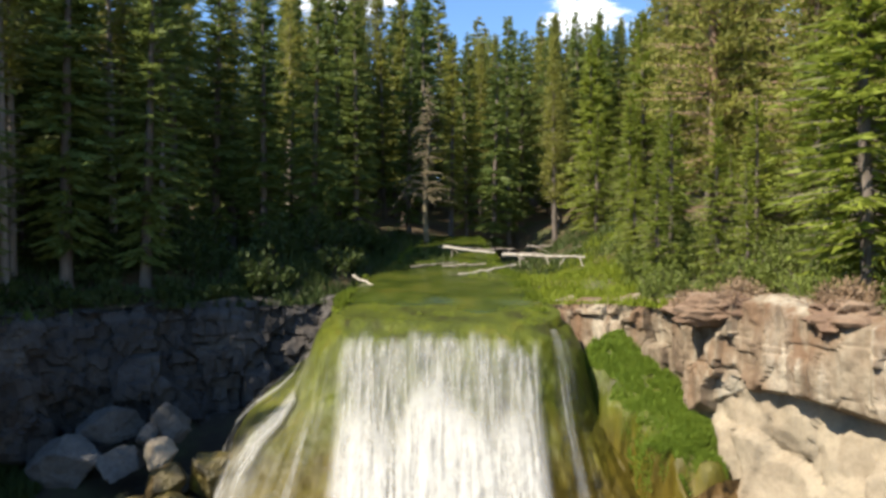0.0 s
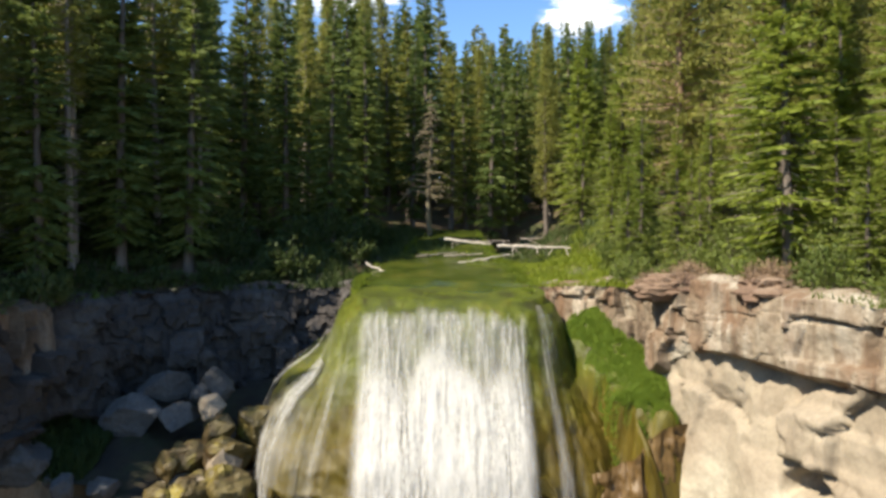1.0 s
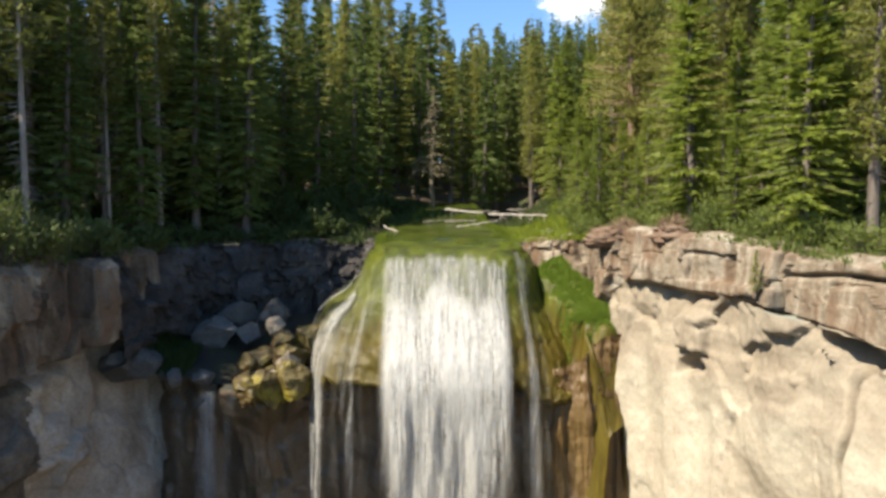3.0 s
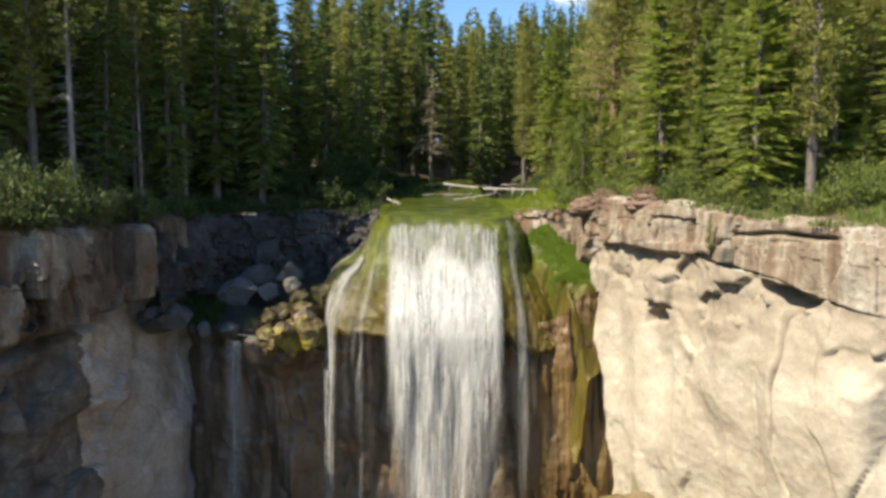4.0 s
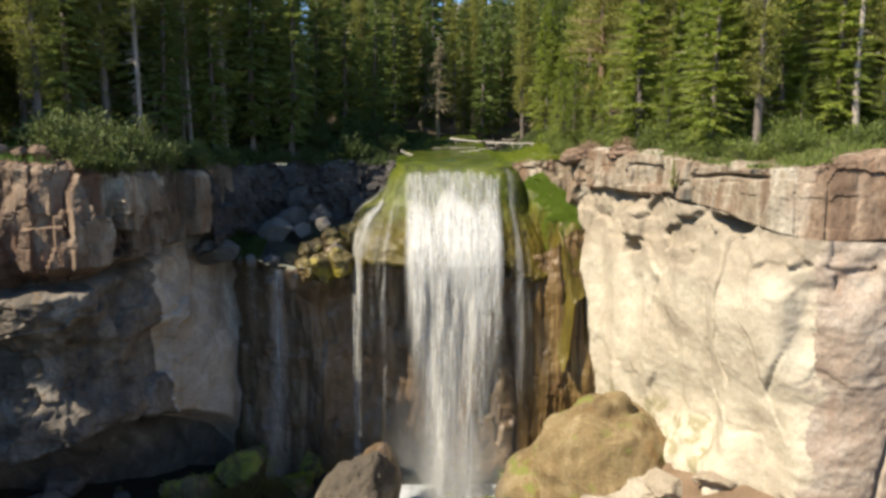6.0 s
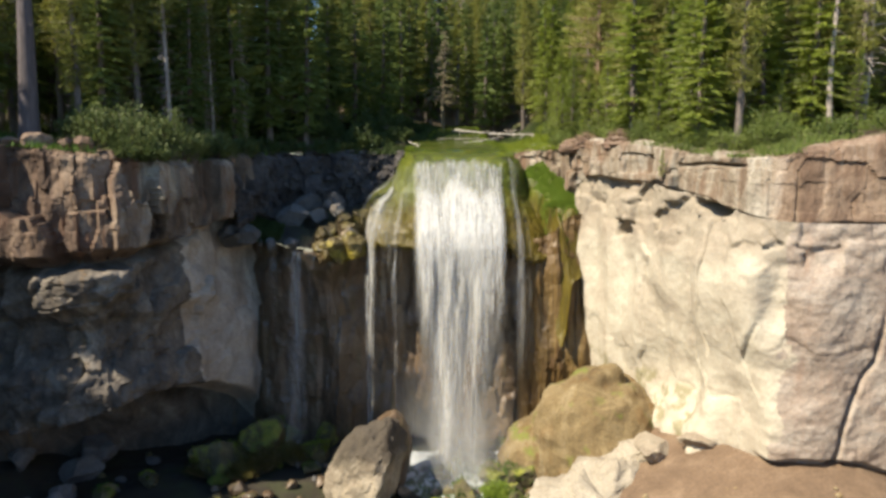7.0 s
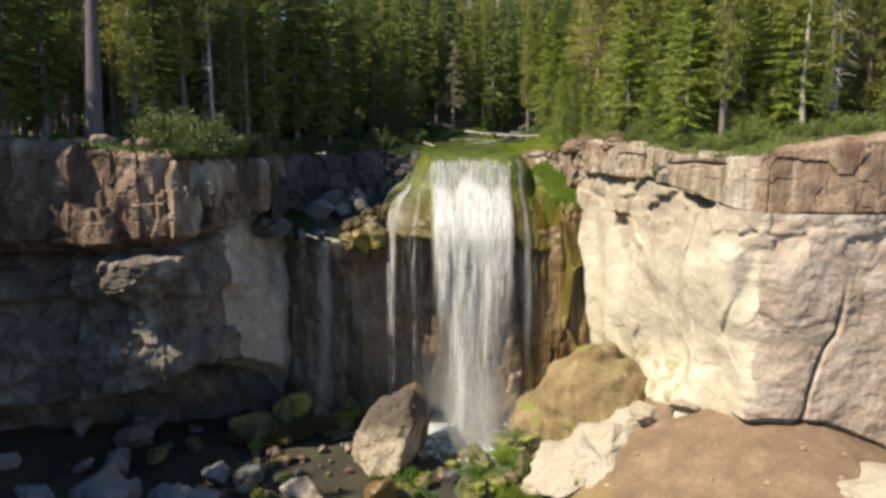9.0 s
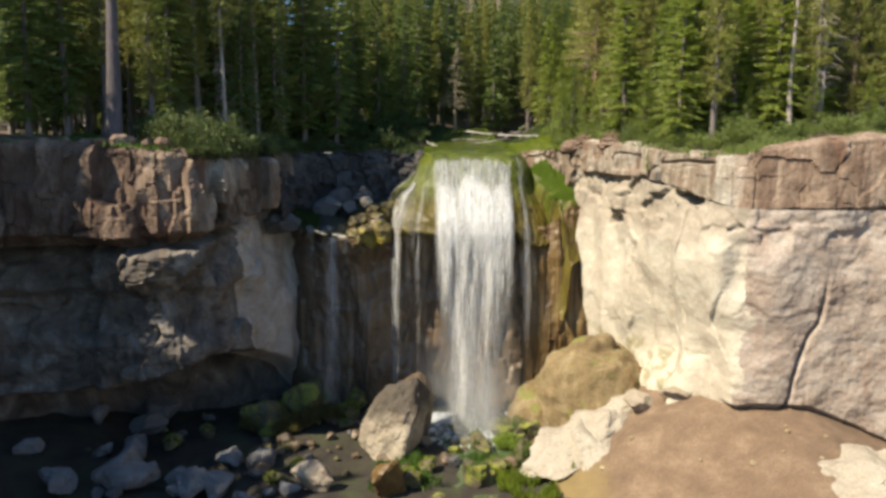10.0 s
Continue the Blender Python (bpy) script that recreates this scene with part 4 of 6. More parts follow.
p = over_edge(0.290, 0.708, 110, 0.0, 0.6, 0.14, 0.45, 2)
d = on_z(p, lambda a, z: feather(a, z) * smooth(17.80 - brink(a), 17.45 - brink(a), z) * smooth(10.5, 12.5, z))
made.append(veil("sheer_water", p, SHEER, lambda a, b, d=d: d, None))
p = over_edge(0.292, 0.706, 110, 0.0, 0.6, 0.20, 0.5, 3)
d = on_z(p, lambda a, z: feather(a, z) * smooth(17.80 - brink(a), 17.55 - brink(a), z) * 0.85 * smooth(10.5, 12.5, z))
made.append(veil("veil", p, VEIL, lambda a, b, d=d: d, None))
for k in range(2):
    p = over_edge(0.295 + 0.005 * k, 0.705 - 0.005 * k, 110, 0.18, 0.6, 0.24 + 0.10 * k, 0.5 + 0.15 * k, 11 + k)
    top = 15.95 - 0.30 * k
    d = on_z(p, lambda a, z, top=top, k=k: feather(a, z, 0.08) * smooth(top + fringe(a, k) + 0.35, top + fringe(a, k) - 0.55, z) * thinning(a, z) * (1 - 0.25 * smooth(4, 1, z)))
    made.append(veil("white_water", p, FOAM, lambda a, b, d=d: d, None))
p = over_edge(0.294, 0.706, 110, 0.55, 0.5, 0.42, 0.75, 21)
d = on_z(p, lambda a, z: feather(a, z, 0.12) * smooth(13.6, 12, z) * (0.85 - 0.40 * smooth(7, 1, z)))
made.append(veil("loose_water", p, VEIL, lambda a, b, d=d: d, None))
for u0, u1, dens in ((0.40, 0.475, 0.95), (0.53, 0.59, 0.55)):
    p = over_edge(u0, u1, 40, 0.6, 0.5, 0.5 + 0.2 * (u1 - u0), 0.85, int(u0 * 70))
    d = on_z(p, lambda a, z, dens=dens: edges(a, 0.4) * smooth(13.4, 11.5, z) * dens)
    made.append(veil("core_of_white_water", p, FOAM, lambda a, b, d=d: d, None))
for u0, u1, v0, z_end, mat, dens, fade_z in ((0.156, 0.212, 0.40, 0.8, LACE, 1.0, -12.0), (0.162, 0.205, 0.45, 0.8, LACE, 1.0, -12.0), (0.21, 0.29, 0.6, 6.0, TRICKLE, 0.25, 8.0), (0.248, 0.258, 0.5, 2.0, LACE, 0.6, 3.0),
                                             (0.72, 0.84, 0.06, 4.0, TRICKLE, 0.6, 9.0), (0.745, 0.785, 0.02, 4.0, LACE, 1.0, 6.0), (0.75, 0.79, 0.02, 4.0, FOAM, 0.35, 8.0)):
    p = over_edge(u0, u1, 36, v0, z_end, 0.17, 0.35, int(u0 * 900))
    d = on_z(p, lambda a, z: dens * edges(a, 0.35) * smooth(fade_z - 4, 13, z))
    made.append(veil("strand", p, mat, lambda a, b, d=d: d, None))
made.append(veil("thin_strand", fall_points(-9.7, -9.0, 15.2, 15.1, 12.5, 1.0, 20, 60, 0.3, 1.3, 35), FOAM, lambda a, b: 0.62 * edges(a, 0.48) * (1 - 0.6 * b), None))
made.append(veil("thin_strand", fall_points(-11.2, -10.6, 16.3, 16.1, 12.4, 7.0, 14, 40, 0.2, 0.1, 36), TRICKLE, lambda a, b: edges(a, 0.45) * (1 - b), None))
made.append(veil("thin_strand", fall_points(-8.7, -8.2, 15.2, 15.1, 12.3, 8.0, 14, 40, 0.2, 0.1, 38), TRICKLE, lambda a, b: edges(a, 0.45) * (1 - b), None))
for u0, u1, mat, lo in ((0.10, 0.29, TRICKLE, 0.38), (0.16, 0.24, LACE, 0.15), (0.05, 0.12, TRICKLE, 0.25)):
    g, gu, gv = hump_grid(70, 60, 0.03, 1.0, u0, u1)
    made.append(veil("film_of_water", g + 0.15 * outward(g), mat, lambda a, b, lo=lo: lo * edges(a, 0.25) * smooth(0, 0.25, b), None))
g, gu, gv = hump_grid(24, 60, 0.02, 1.0, 0.09, 0.115)
made.append(veil("film_of_water", g + 0.16 * outward(g), FOAM, lambda a, b: 0.5 * edges(a, 0.45) * smooth(0, 0.2, b), None))
for k in range(3):
    p = fall_points(-4.4 + 0.6 * k, 3.8 - 0.6 * k, 13.2 - 1.1 * k, 12.9 - 1.1 * k, 8.0 - 2.2 * k, 0.2, 30, 24, 0.6, 0.6, 51 + k)
    made.append(veil("spray", p, MIST, lambda a, b: edges(a, 0.5) * smooth(0, 0.7, b), None))
for ob in made:
    ob.parent = waterfall
    ob.matrix_parent_inverse = Matrix.Translation(-waterfall.location)

# ---- stones ----


def sprays(base, way, length, width, rng):
    """Thin pointed leaf clumps: three-cornered kites at base along way. Returns vertices and faces."""
    n = len(base)
    side = np.cross(way, rng.normal(size=(n, 3)))
    side /= np.linalg.norm(side, axis=1)[:, None] + 1e-9
    L, W = np.broadcast_to(length, n)[:, None], np.broadcast_to(width, n)[:, None]
    v = np.stack([base, base + way * L * 0.45 + side * W * 0.5, base + way * L, base + way * L * 0.45 - side * W * 0.5], 1).reshape(-1, 3)
    return v, np.arange(4 * n).reshape(-1, 4)


def needles(base, way, length, width, rng):
    """Narrow three-cornered twigs of needles at base along way."""
    n = len(base)
    side = np.cross(way, rng.normal(size=(n, 3)))
    side /= np.linalg.norm(side, axis=1)[:, None] + 1e-9
    L, W = np.broadcast_to(length, n)[:, None], np.broadcast_to(width, n)[:, None]
    v = np.stack([base + side * W * 0.5, base - side * W * 0.5, base + way * L], 1).reshape(-1, 3)
    return v, np.arange(3 * n).reshape(-1, 3)


def tube(points, radii, sides=8):
    """One bent, tapered round stem through the points."""
    p = np.asarray(points, float)
    w = np.gradient(p, axis=0)
    w /= np.linalg.norm(w, axis=1)[:, None]
    u = np.cross(w, np.where(np.abs(w[:, 2:3]) > 0.9, np.array([[1.0, 0, 0]]), np.array([[0, 0, 1.0]])))
    u /= np.linalg.norm(u, axis=1)[:, None]
    q = np.cross(w, u)
    ang = np.arange(sides) * 2 * math.pi / sides
    ring = np.cos(ang)[None, :, None] * u[:, None] + np.sin(ang)[None, :, None] * q[:, None]
    v = p[:, None] + ring * np.asarray(radii)[:, None, None]
    i = np.arange(len(p) * sides).reshape(len(p), sides)
    nxt = np.roll(i, -1, axis=1)
    return v.reshape(-1, 3), np.stack([i[:-1], nxt[:-1], nxt[1:], i[1:]], -1).reshape(-1, 4)


def rods(a, b, ra, rb, sides=4):
    """Tapered round sticks from points a to points b."""
    n = len(a)
    w = b - a
    w = w / (np.linalg.norm(w, axis=1)[:, None] + 1e-9)
    u = np.cross(w, np.where(np.abs(w[:, 2:3]) > 0.9, np.array([[1.0, 0, 0]]), np.array([[0, 0, 1.0]])))
    u /= np.linalg.norm(u, axis=1)[:, None] + 1e-9
    t = np.cross(w, u)
    ang = np.arange(sides) * 2 * math.pi / sides
    ring = np.cos(ang)[None, :, None] * u[:, None] + np.sin(ang)[None, :, None] * t[:, None]
    ra, rb = np.broadcast_to(ra, n)[:, None, None], np.broadcast_to(rb, n)[:, None, None]
    v = np.concatenate([a[:, None] + ring * ra, b[:, None] + ring * rb], 1)
    k = np.arange(sides)
    f = np.stack([k, (k + 1) % sides, sides + (k + 1) % sides, sides + k], -1)
    return v.reshape(-1, 3), (np.arange(n)[:, None, None] * 2 * sides + f[None]).reshape(-1, 4)


def joined(*pairs):
    vs, fs, n = [], [], 0
    for v, f in pairs:
        vs.append(v)
        fs.append(f + n)
        n += len(v)
    return np.vstack(vs), np.vstack(fs)


def boulder_mesh(name, material, seed, cuts=15, squash=(1, 1, 1), detail=4, rough=0.05):
    rng = np.random.default_rng(seed)
    bm = bmesh.new()
    bmesh.ops.create_icosphere(bm, subdivisions=detail, radius=1.0)
    d = np.array([v.co[:] for v in bm.verts])
    n = rng.normal(size=(cuts, 3))
    n /= np.linalg.norm(n, axis=1)[:, None]
    far = rng.uniform(0.48, 0.80, cuts)
    proj = d @ n.T
    r = np.minimum(1.05, np.where(proj > 0.15, far / np.maximum(proj, 0.15), 9).min(1))
    p = d * r[:, None]
    p *= (1 + rough * fbm(p * 2.2 + seed, 4, seed) + 0.5 * rough * np.abs(fbm(p * 5.0 + seed, 3, seed + 3)))[:, None]
    p = p * np.array(squash)
    faces = [[v.index for v in f.verts] for f in bm.faces]
    bm.free()
    return mesh_of(name, p, faces, material, False)


def stone(x, y, size, material, seed, label, z=None, squash=(1, 1, 0.8), turn=0.0, sink=0.35, name="boulder", group="", detail=4, cuts=15, rough=0.09):
    if z is None:
        z = float(floor_z(np.array(float(x)), np.array(float(y))))
    ob = put(name, boulder_mesh(name, material, seed, cuts, squash, detail, rough))
    ob.matrix_basis = pose(x, y, z + size * squash[2] * (1 - sink), 0, 0, turn) @ Matrix.Scale(size, 4)
    if material in (MOSSROCK, MOUND) and size > 0.5:
        rng = np.random.default_rng(seed + 5)
        v = np.array([q.co[:] for q in ob.data.vertices])
        v = v[v[:, 2] > 0.1 * squash[2]]
        base = v[rng.integers(0, len(v), 1100)] + rng.normal(size=(1100, 3)) * 0.03
        base = base[vnoise(base * 2.5, seed) > 0.0]
        way = base / np.linalg.norm(base, axis=1)[:, None] + rng.normal(size=base.shape) * 0.5
        way /= np.linalg.norm(way, axis=1)[:, None]
        ln = rng.uniform(0.06, 0.16, len(base)) / size ** 0.5
        tagged(put("moss", mesh_of("moss", *needles(base, way, ln, ln * 0.4, rng), GRASS if seed % 2 else DARKGRASS, False), ob, "tufts of green moss"), kind="stuff")
    return tagged(ob, label, "boulder", group)




def mound(x, y, z, size, seed, label):
    """A rounded dome of rock with a broken shell along its crown."""
    bm = bmesh.new()
    bmesh.ops.create_icosphere(bm, subdivisions=6, radius=1.0)
    d = np.array([q.co[:] for q in bm.verts])
    faces = [[q.index for q in f.verts] for f in bm.faces]
    bm.free()
    p = d * np.array(size)
    shell = 0.93 - 0.28 * (d[:, 0] - 0.15) ** 2
    step = smooth(shell - 0.02, shell + 0.02, d[:, 2]) * smooth(-0.15, -0.05, d[:, 0]) * smooth(0.72, 0.6, d[:, 0])
    groove = np.exp(-((d[:, 2] - shell) / 0.022) ** 2) * smooth(-0.15, 0.0, d[:, 0]) * smooth(0.70, 0.6, d[:, 0])
    p = p * (1 + 0.09 * fbm(p * 0.4 + seed, 3, seed) + 0.028 * fbm(p * 1.1, 6, seed + 1, 0.62) + 0.03 * step - 0.10 * groove)[:, None]
    ob = put("rock_mound", mesh_of("rock_mound", p, faces, MOUND))
    ob.matrix_basis = pose(x, y, z, 0, 0, 0)
    return tagged(ob, label, "rock")


mound(7.2, 11.8, 2.4, (3.7, 3.3, 4.4), 305, "brown mossy rock dome at the foot of the cream cliff")
mound(4.4, 12.4, 1.2, (2.3, 2.6, 2.6), 308, "low ochre-brown rock shoulder beside the dome")
main_boulder = stone(-4.7, 9.4, 2.3, WETBUFF, 311, "large buff boulder with a dark wet top below the fall", 0.1, (0.82, 0.76, 1.22), 10, 0.25, detail=5, cuts=8)
main_boulder.matrix_basis = main_boulder.matrix_basis @ pose(0, 0, -0.1, 0, 30, 0)


def outcrop(x, y, size, seed, label, slabs, material):
    """A low cracked rock showing through the sand: close-set slabs, each with its own edges. slabs: along, across, size, turn."""
    rng = np.random.default_rng(seed)
    root = empty("rock_outcrop", x, y, float(floor_z(np.array(float(x)), np.array(float(y)))))
    for k, (a, w, s, turn) in enumerate(slabs):
        q = floor_z(np.array(x + a * size), np.array(y + w * size)) - root.location.z
        ob = put("rock_slab", boulder_mesh("rock_slab", material, seed + k, 14, (1.25, 1.0, 0.45), 5, 0.15), root)
        ob.matrix_basis = pose(a * size, w * size, float(q) + 0.02 * size * s, rng.uniform(-5, 5), rng.uniform(-16, -8), turn) @ Matrix.Scale(s * size, 4)
    return tagged(root, label, "rock")


outcrop(6.0, 6.5, 2.2, 317, "pale cream cracked rock outcrop rising out of the sand", [(-0.35, 0.0, 1.05, 15), (0.25, 0.25, 1.1, 60), (0.0, -0.45, 0.8, 100), (1.0, 0.85, 0.75, 20)], CREAM)

bz = lambda x, y: float(bench_z(np.array(float(x)), np.array(float(y))))
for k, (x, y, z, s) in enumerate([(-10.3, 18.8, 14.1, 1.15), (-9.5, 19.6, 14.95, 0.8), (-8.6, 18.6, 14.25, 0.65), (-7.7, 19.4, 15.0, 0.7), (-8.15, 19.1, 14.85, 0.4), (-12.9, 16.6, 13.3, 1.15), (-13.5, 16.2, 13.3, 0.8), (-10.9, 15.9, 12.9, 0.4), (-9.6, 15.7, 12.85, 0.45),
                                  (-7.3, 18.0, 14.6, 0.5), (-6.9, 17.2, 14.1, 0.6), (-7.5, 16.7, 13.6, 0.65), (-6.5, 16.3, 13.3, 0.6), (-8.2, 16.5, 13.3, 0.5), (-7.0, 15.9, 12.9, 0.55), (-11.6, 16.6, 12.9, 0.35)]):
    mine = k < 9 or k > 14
    stone(x, y, s * 1.15, SHADEROCK if mine else (BUFF if k in (9, 12) else MUSTARD), 400 + k, "angular grey boulder on the shaded rock bench" if mine else ("pale buff stone beside the green hump" if k in (9, 12) else "mustard mossy rock beside the green hump"), z - s * 0.5, (1, 0.9, 0.85), 37 * k, 0.45, group="boulders on the bench", detail=5 if s > 0.7 else 4)
for k in range(18):
    x, y = RNG.uniform(-8.4, -5.9), RNG.uniform(15.6, 18.6)
    stone(x, y, RNG.uniform(0.16, 0.42), (MUSTARD, BUFF, MUSTARD, MOSSROCK)[k % 4], 860 + k, ("mustard mossy stone on the rock bench", "pale stone on the rock bench", "mustard mossy stone on the rock bench", "mossy stone on the rock bench")[k % 4], bz(x, y), (1, 0.85, 0.75), 53 * k, 0.3, "stone", "stones beside the hump", 3)
for k, (x, y, z, s) in enumerate([(-6.2, 15.9, 12.2, 1.1), (-7.2, 15.7, 12.1, 1.0), (-7.9, 15.8, 11.9, 0.9), (-6.4, 16.9, 13.0, 1.0), (-5.9, 17.9, 13.8, 0.9)]):
    stone(x, y, s, MUSTARD, 480 + k, "wet mustard mossy rock at the lip beside the hump", z, (1.15, 0.85, 0.8), 67 * k, 0.4, group="boulders on the bench", rough=0.14)
# reddish rocks along the left rim
for k, (x, y, s) in enumerate([(-21.4, 8.3, 0.5), (-19.4, 8.2, 0.6), (-18.1, 8.1, 0.42), (-23.2, 8.6, 0.5), (-24.8, 8.3, 0.45), (-20.3, 7.9, 0.45), (-17.3, 8.0, 0.5), (-22.4, 8.0, 0.4), (-26.2, 7.4, 0.5)]):
    stone(x, y, s, REDROCK, 450 + k, "reddish-brown rock on the shaded cliff edge", 18.1, (1.1, 0.8, 0.75), 41 * k, 0.3, group="rocks on the left rim")

for k, (x, y, s) in enumerate([(-18.2, 4.6, 1.25), (-19.7, 7.6, 0.9), (-13.9, 4.7, 1.05), (-16.1, 5.9, 0.8), (-12.4, 7.5, 0.85), (-10.0, 4.1, 0.5), (-15.8, 3.9, 0.5), (-21.6, 3.8, 0.9), (-20.6, 12.2, 1.0), (-23.4, 11.8, 0.8), (-12.3, 3.7, 0.6)]):
    stone(x, y, s, BOULDER, 540 + k, "pale grey boulder in the rubble of the shaded floor", None, (1.1, 0.9, 0.8), 71 * k, 0.3, group="boulders on the canyon floor", cuts=11)
rr = np.random.default_rng(5)
STONES = {"G": (BOULDER, "pale grey boulder on the shaded canyon floor"), "B": (BUFF, "buff boulder on the canyon floor"), "M": (MOSSROCK, "moss-covered wet rock at the foot of the fall"), "O": (ORANGE, "ochre-stained wet boulder on the canyon floor")}
for k, (kind, x, y, s) in enumerate([("G", -19.0, 4.7, 1.84), ("G", -18.1, 6.3, 1.15), ("G", -21.1, 7.7, 0.90), ("G", -20.6, 14.0, 1.73), ("G", -15.2, 4.3, 1.46), ("G", -14.0, 7.7, 1.19), ("G", -11.0, 4.0, 0.61), ("B", -8.8, 4.5, 1.37), ("O", -5.0, 4.0, 1.44), ("G", -22.0, 4.1, 1.08), ("G", -20.2, 9.7, 1.15), ("M", -8.3, 14.6, 1.64), ("M", -11.4, 15.1, 2.60), ("M", -13.5, 13.1, 2.04), ("M", 0.0, 9.5, 1.25), ("M", 1.5, 11.6, 1.54), ("M", 2.5, 9.5, 1.04), ("M", -1.1, 12.1, 1.11), ("M", -0.3, 5.2, 1.12), ("M", -3.0, 6.5, 0.77), ("M", 2.7, 16.0, 1.21), ("M", -7.8, 17.2, 1.49), ("M", -10.2, 17.3, 1.73), ("M", 0.8, 6.5, 0.97), ("M", 2.2, 7.8, 1.14), ("M", -3.8, 4.6, 0.92), ("G", -25.1, 13.2, 1.36), ("G", -24.6, 6.7, 1.16), ("M", -18.0, 9.7, 0.84), ("M", -16.6, 11.3, 0.87), ("M", 2.9, 11.0, 1.6)]):
    mat, label = STONES[kind]
    stone(x, y, s * {"G": 0.72, "M": 0.8}.get(kind, 0.9), mat, 500 + k, label, None, (1, rr.uniform(0.75, 1), rr.uniform(0.65, 0.95)), rr.uniform(0, 360), 0.3, group="boulders on the canyon floor")
for k in range(150):
    x, y = (rr.uniform(-24, 3.5), rr.uniform(-3, 15.5)) if k % 5 < 2 else (rr.uniform(-13, 3.5), rr.uniform(6, 15.0))
    stone(x, y, rr.uniform(0.15, 0.6), (SHADEROCK, MOSSROCK, WETROCK, MOSSROCK, WETROCK)[k % 5], 600 + k, ("small grey stone on the canyon floor", "small mossy stone on the canyon floor", "dark wet stone on the canyon floor", "small mossy stone on the canyon floor", "dark wet stone on the canyon floor")[k % 5], None, (1, 0.9, 0.7), rr.uniform(0, 360), 0.35, "stone", "stones on the canyon floor", 3)
stone(-3.9, 10.9, 2.5, WETROCK, 313, "dark wet boulder behind the buff one", 0.6, (0.9, 0.8, 1.05), 70, 0.2)

for k in range(34):
    x, y = rr.uniform(5.5, 20), rr.uniform(-4, 6.5)
    if in_canyon(np.array(x + 1.0), np.array(y + 1.0)):
        stone(x, y, rr.uniform(0.06, 0.22), OCHREROCK, 920 + k, "small brown stone lying on the sand", None, (1, 0.9, 0.7), rr.uniform(0, 360), 0.35, "stone", "stones on the sand", 2)
outcrop(15.6, -1.7, 1.8, 971, "pale flat rock showing through the sand", [(0, 0, 1.1, 30), (1.0, 0.5, 0.8, 70), (0.7, -0.6, 0.6, 10)], CREAM)
stone(8.8, 7.4, 1.5, BUFF, 973, "broken cream block beside the outcrop", None, (1.3, 0.9, 0.5), 70, 0.7, "rock_block", detail=4)
stone(10.6, 6.2, 1.2, BUFF, 974, "broken cream block at the cliff foot", None, (1.4, 0.8, 0.5), 15, 0.7, "rock_block", detail=4)

# ---- pool and outflow ----


def outflow():
    a, w = np.meshgrid(np.linspace(0, 1, 90), np.linspace(-1, 1, 24), indexing="ij")
    y = 15.2 - 24 * a
    half = np.interp(a, [0, 0.12, 0.2, 0.3, 0.6, 1], [3.2, 3.4, 2.4, 1.6, 1.6, 2.2])
    x = -0.6 + 1.6 * np.sin(a * 7.0) * smooth(0.1, 0.4, a) + w * half
    z = 0.75 - 0.6 * a + 0.03 * fbm(np.stack([x, y, x * 0], -1) * 2, 2, 8)
    return np.stack([x, y, z], -1)


op = outflow()
tagged(put("plunge_pool", mesh_of("plunge_pool", op.reshape(-1, 3), grid_faces(90, 24), POOL)), "foaming plunge pool and creek running off over stones", "water", kind="structure")

# ---- plants ----


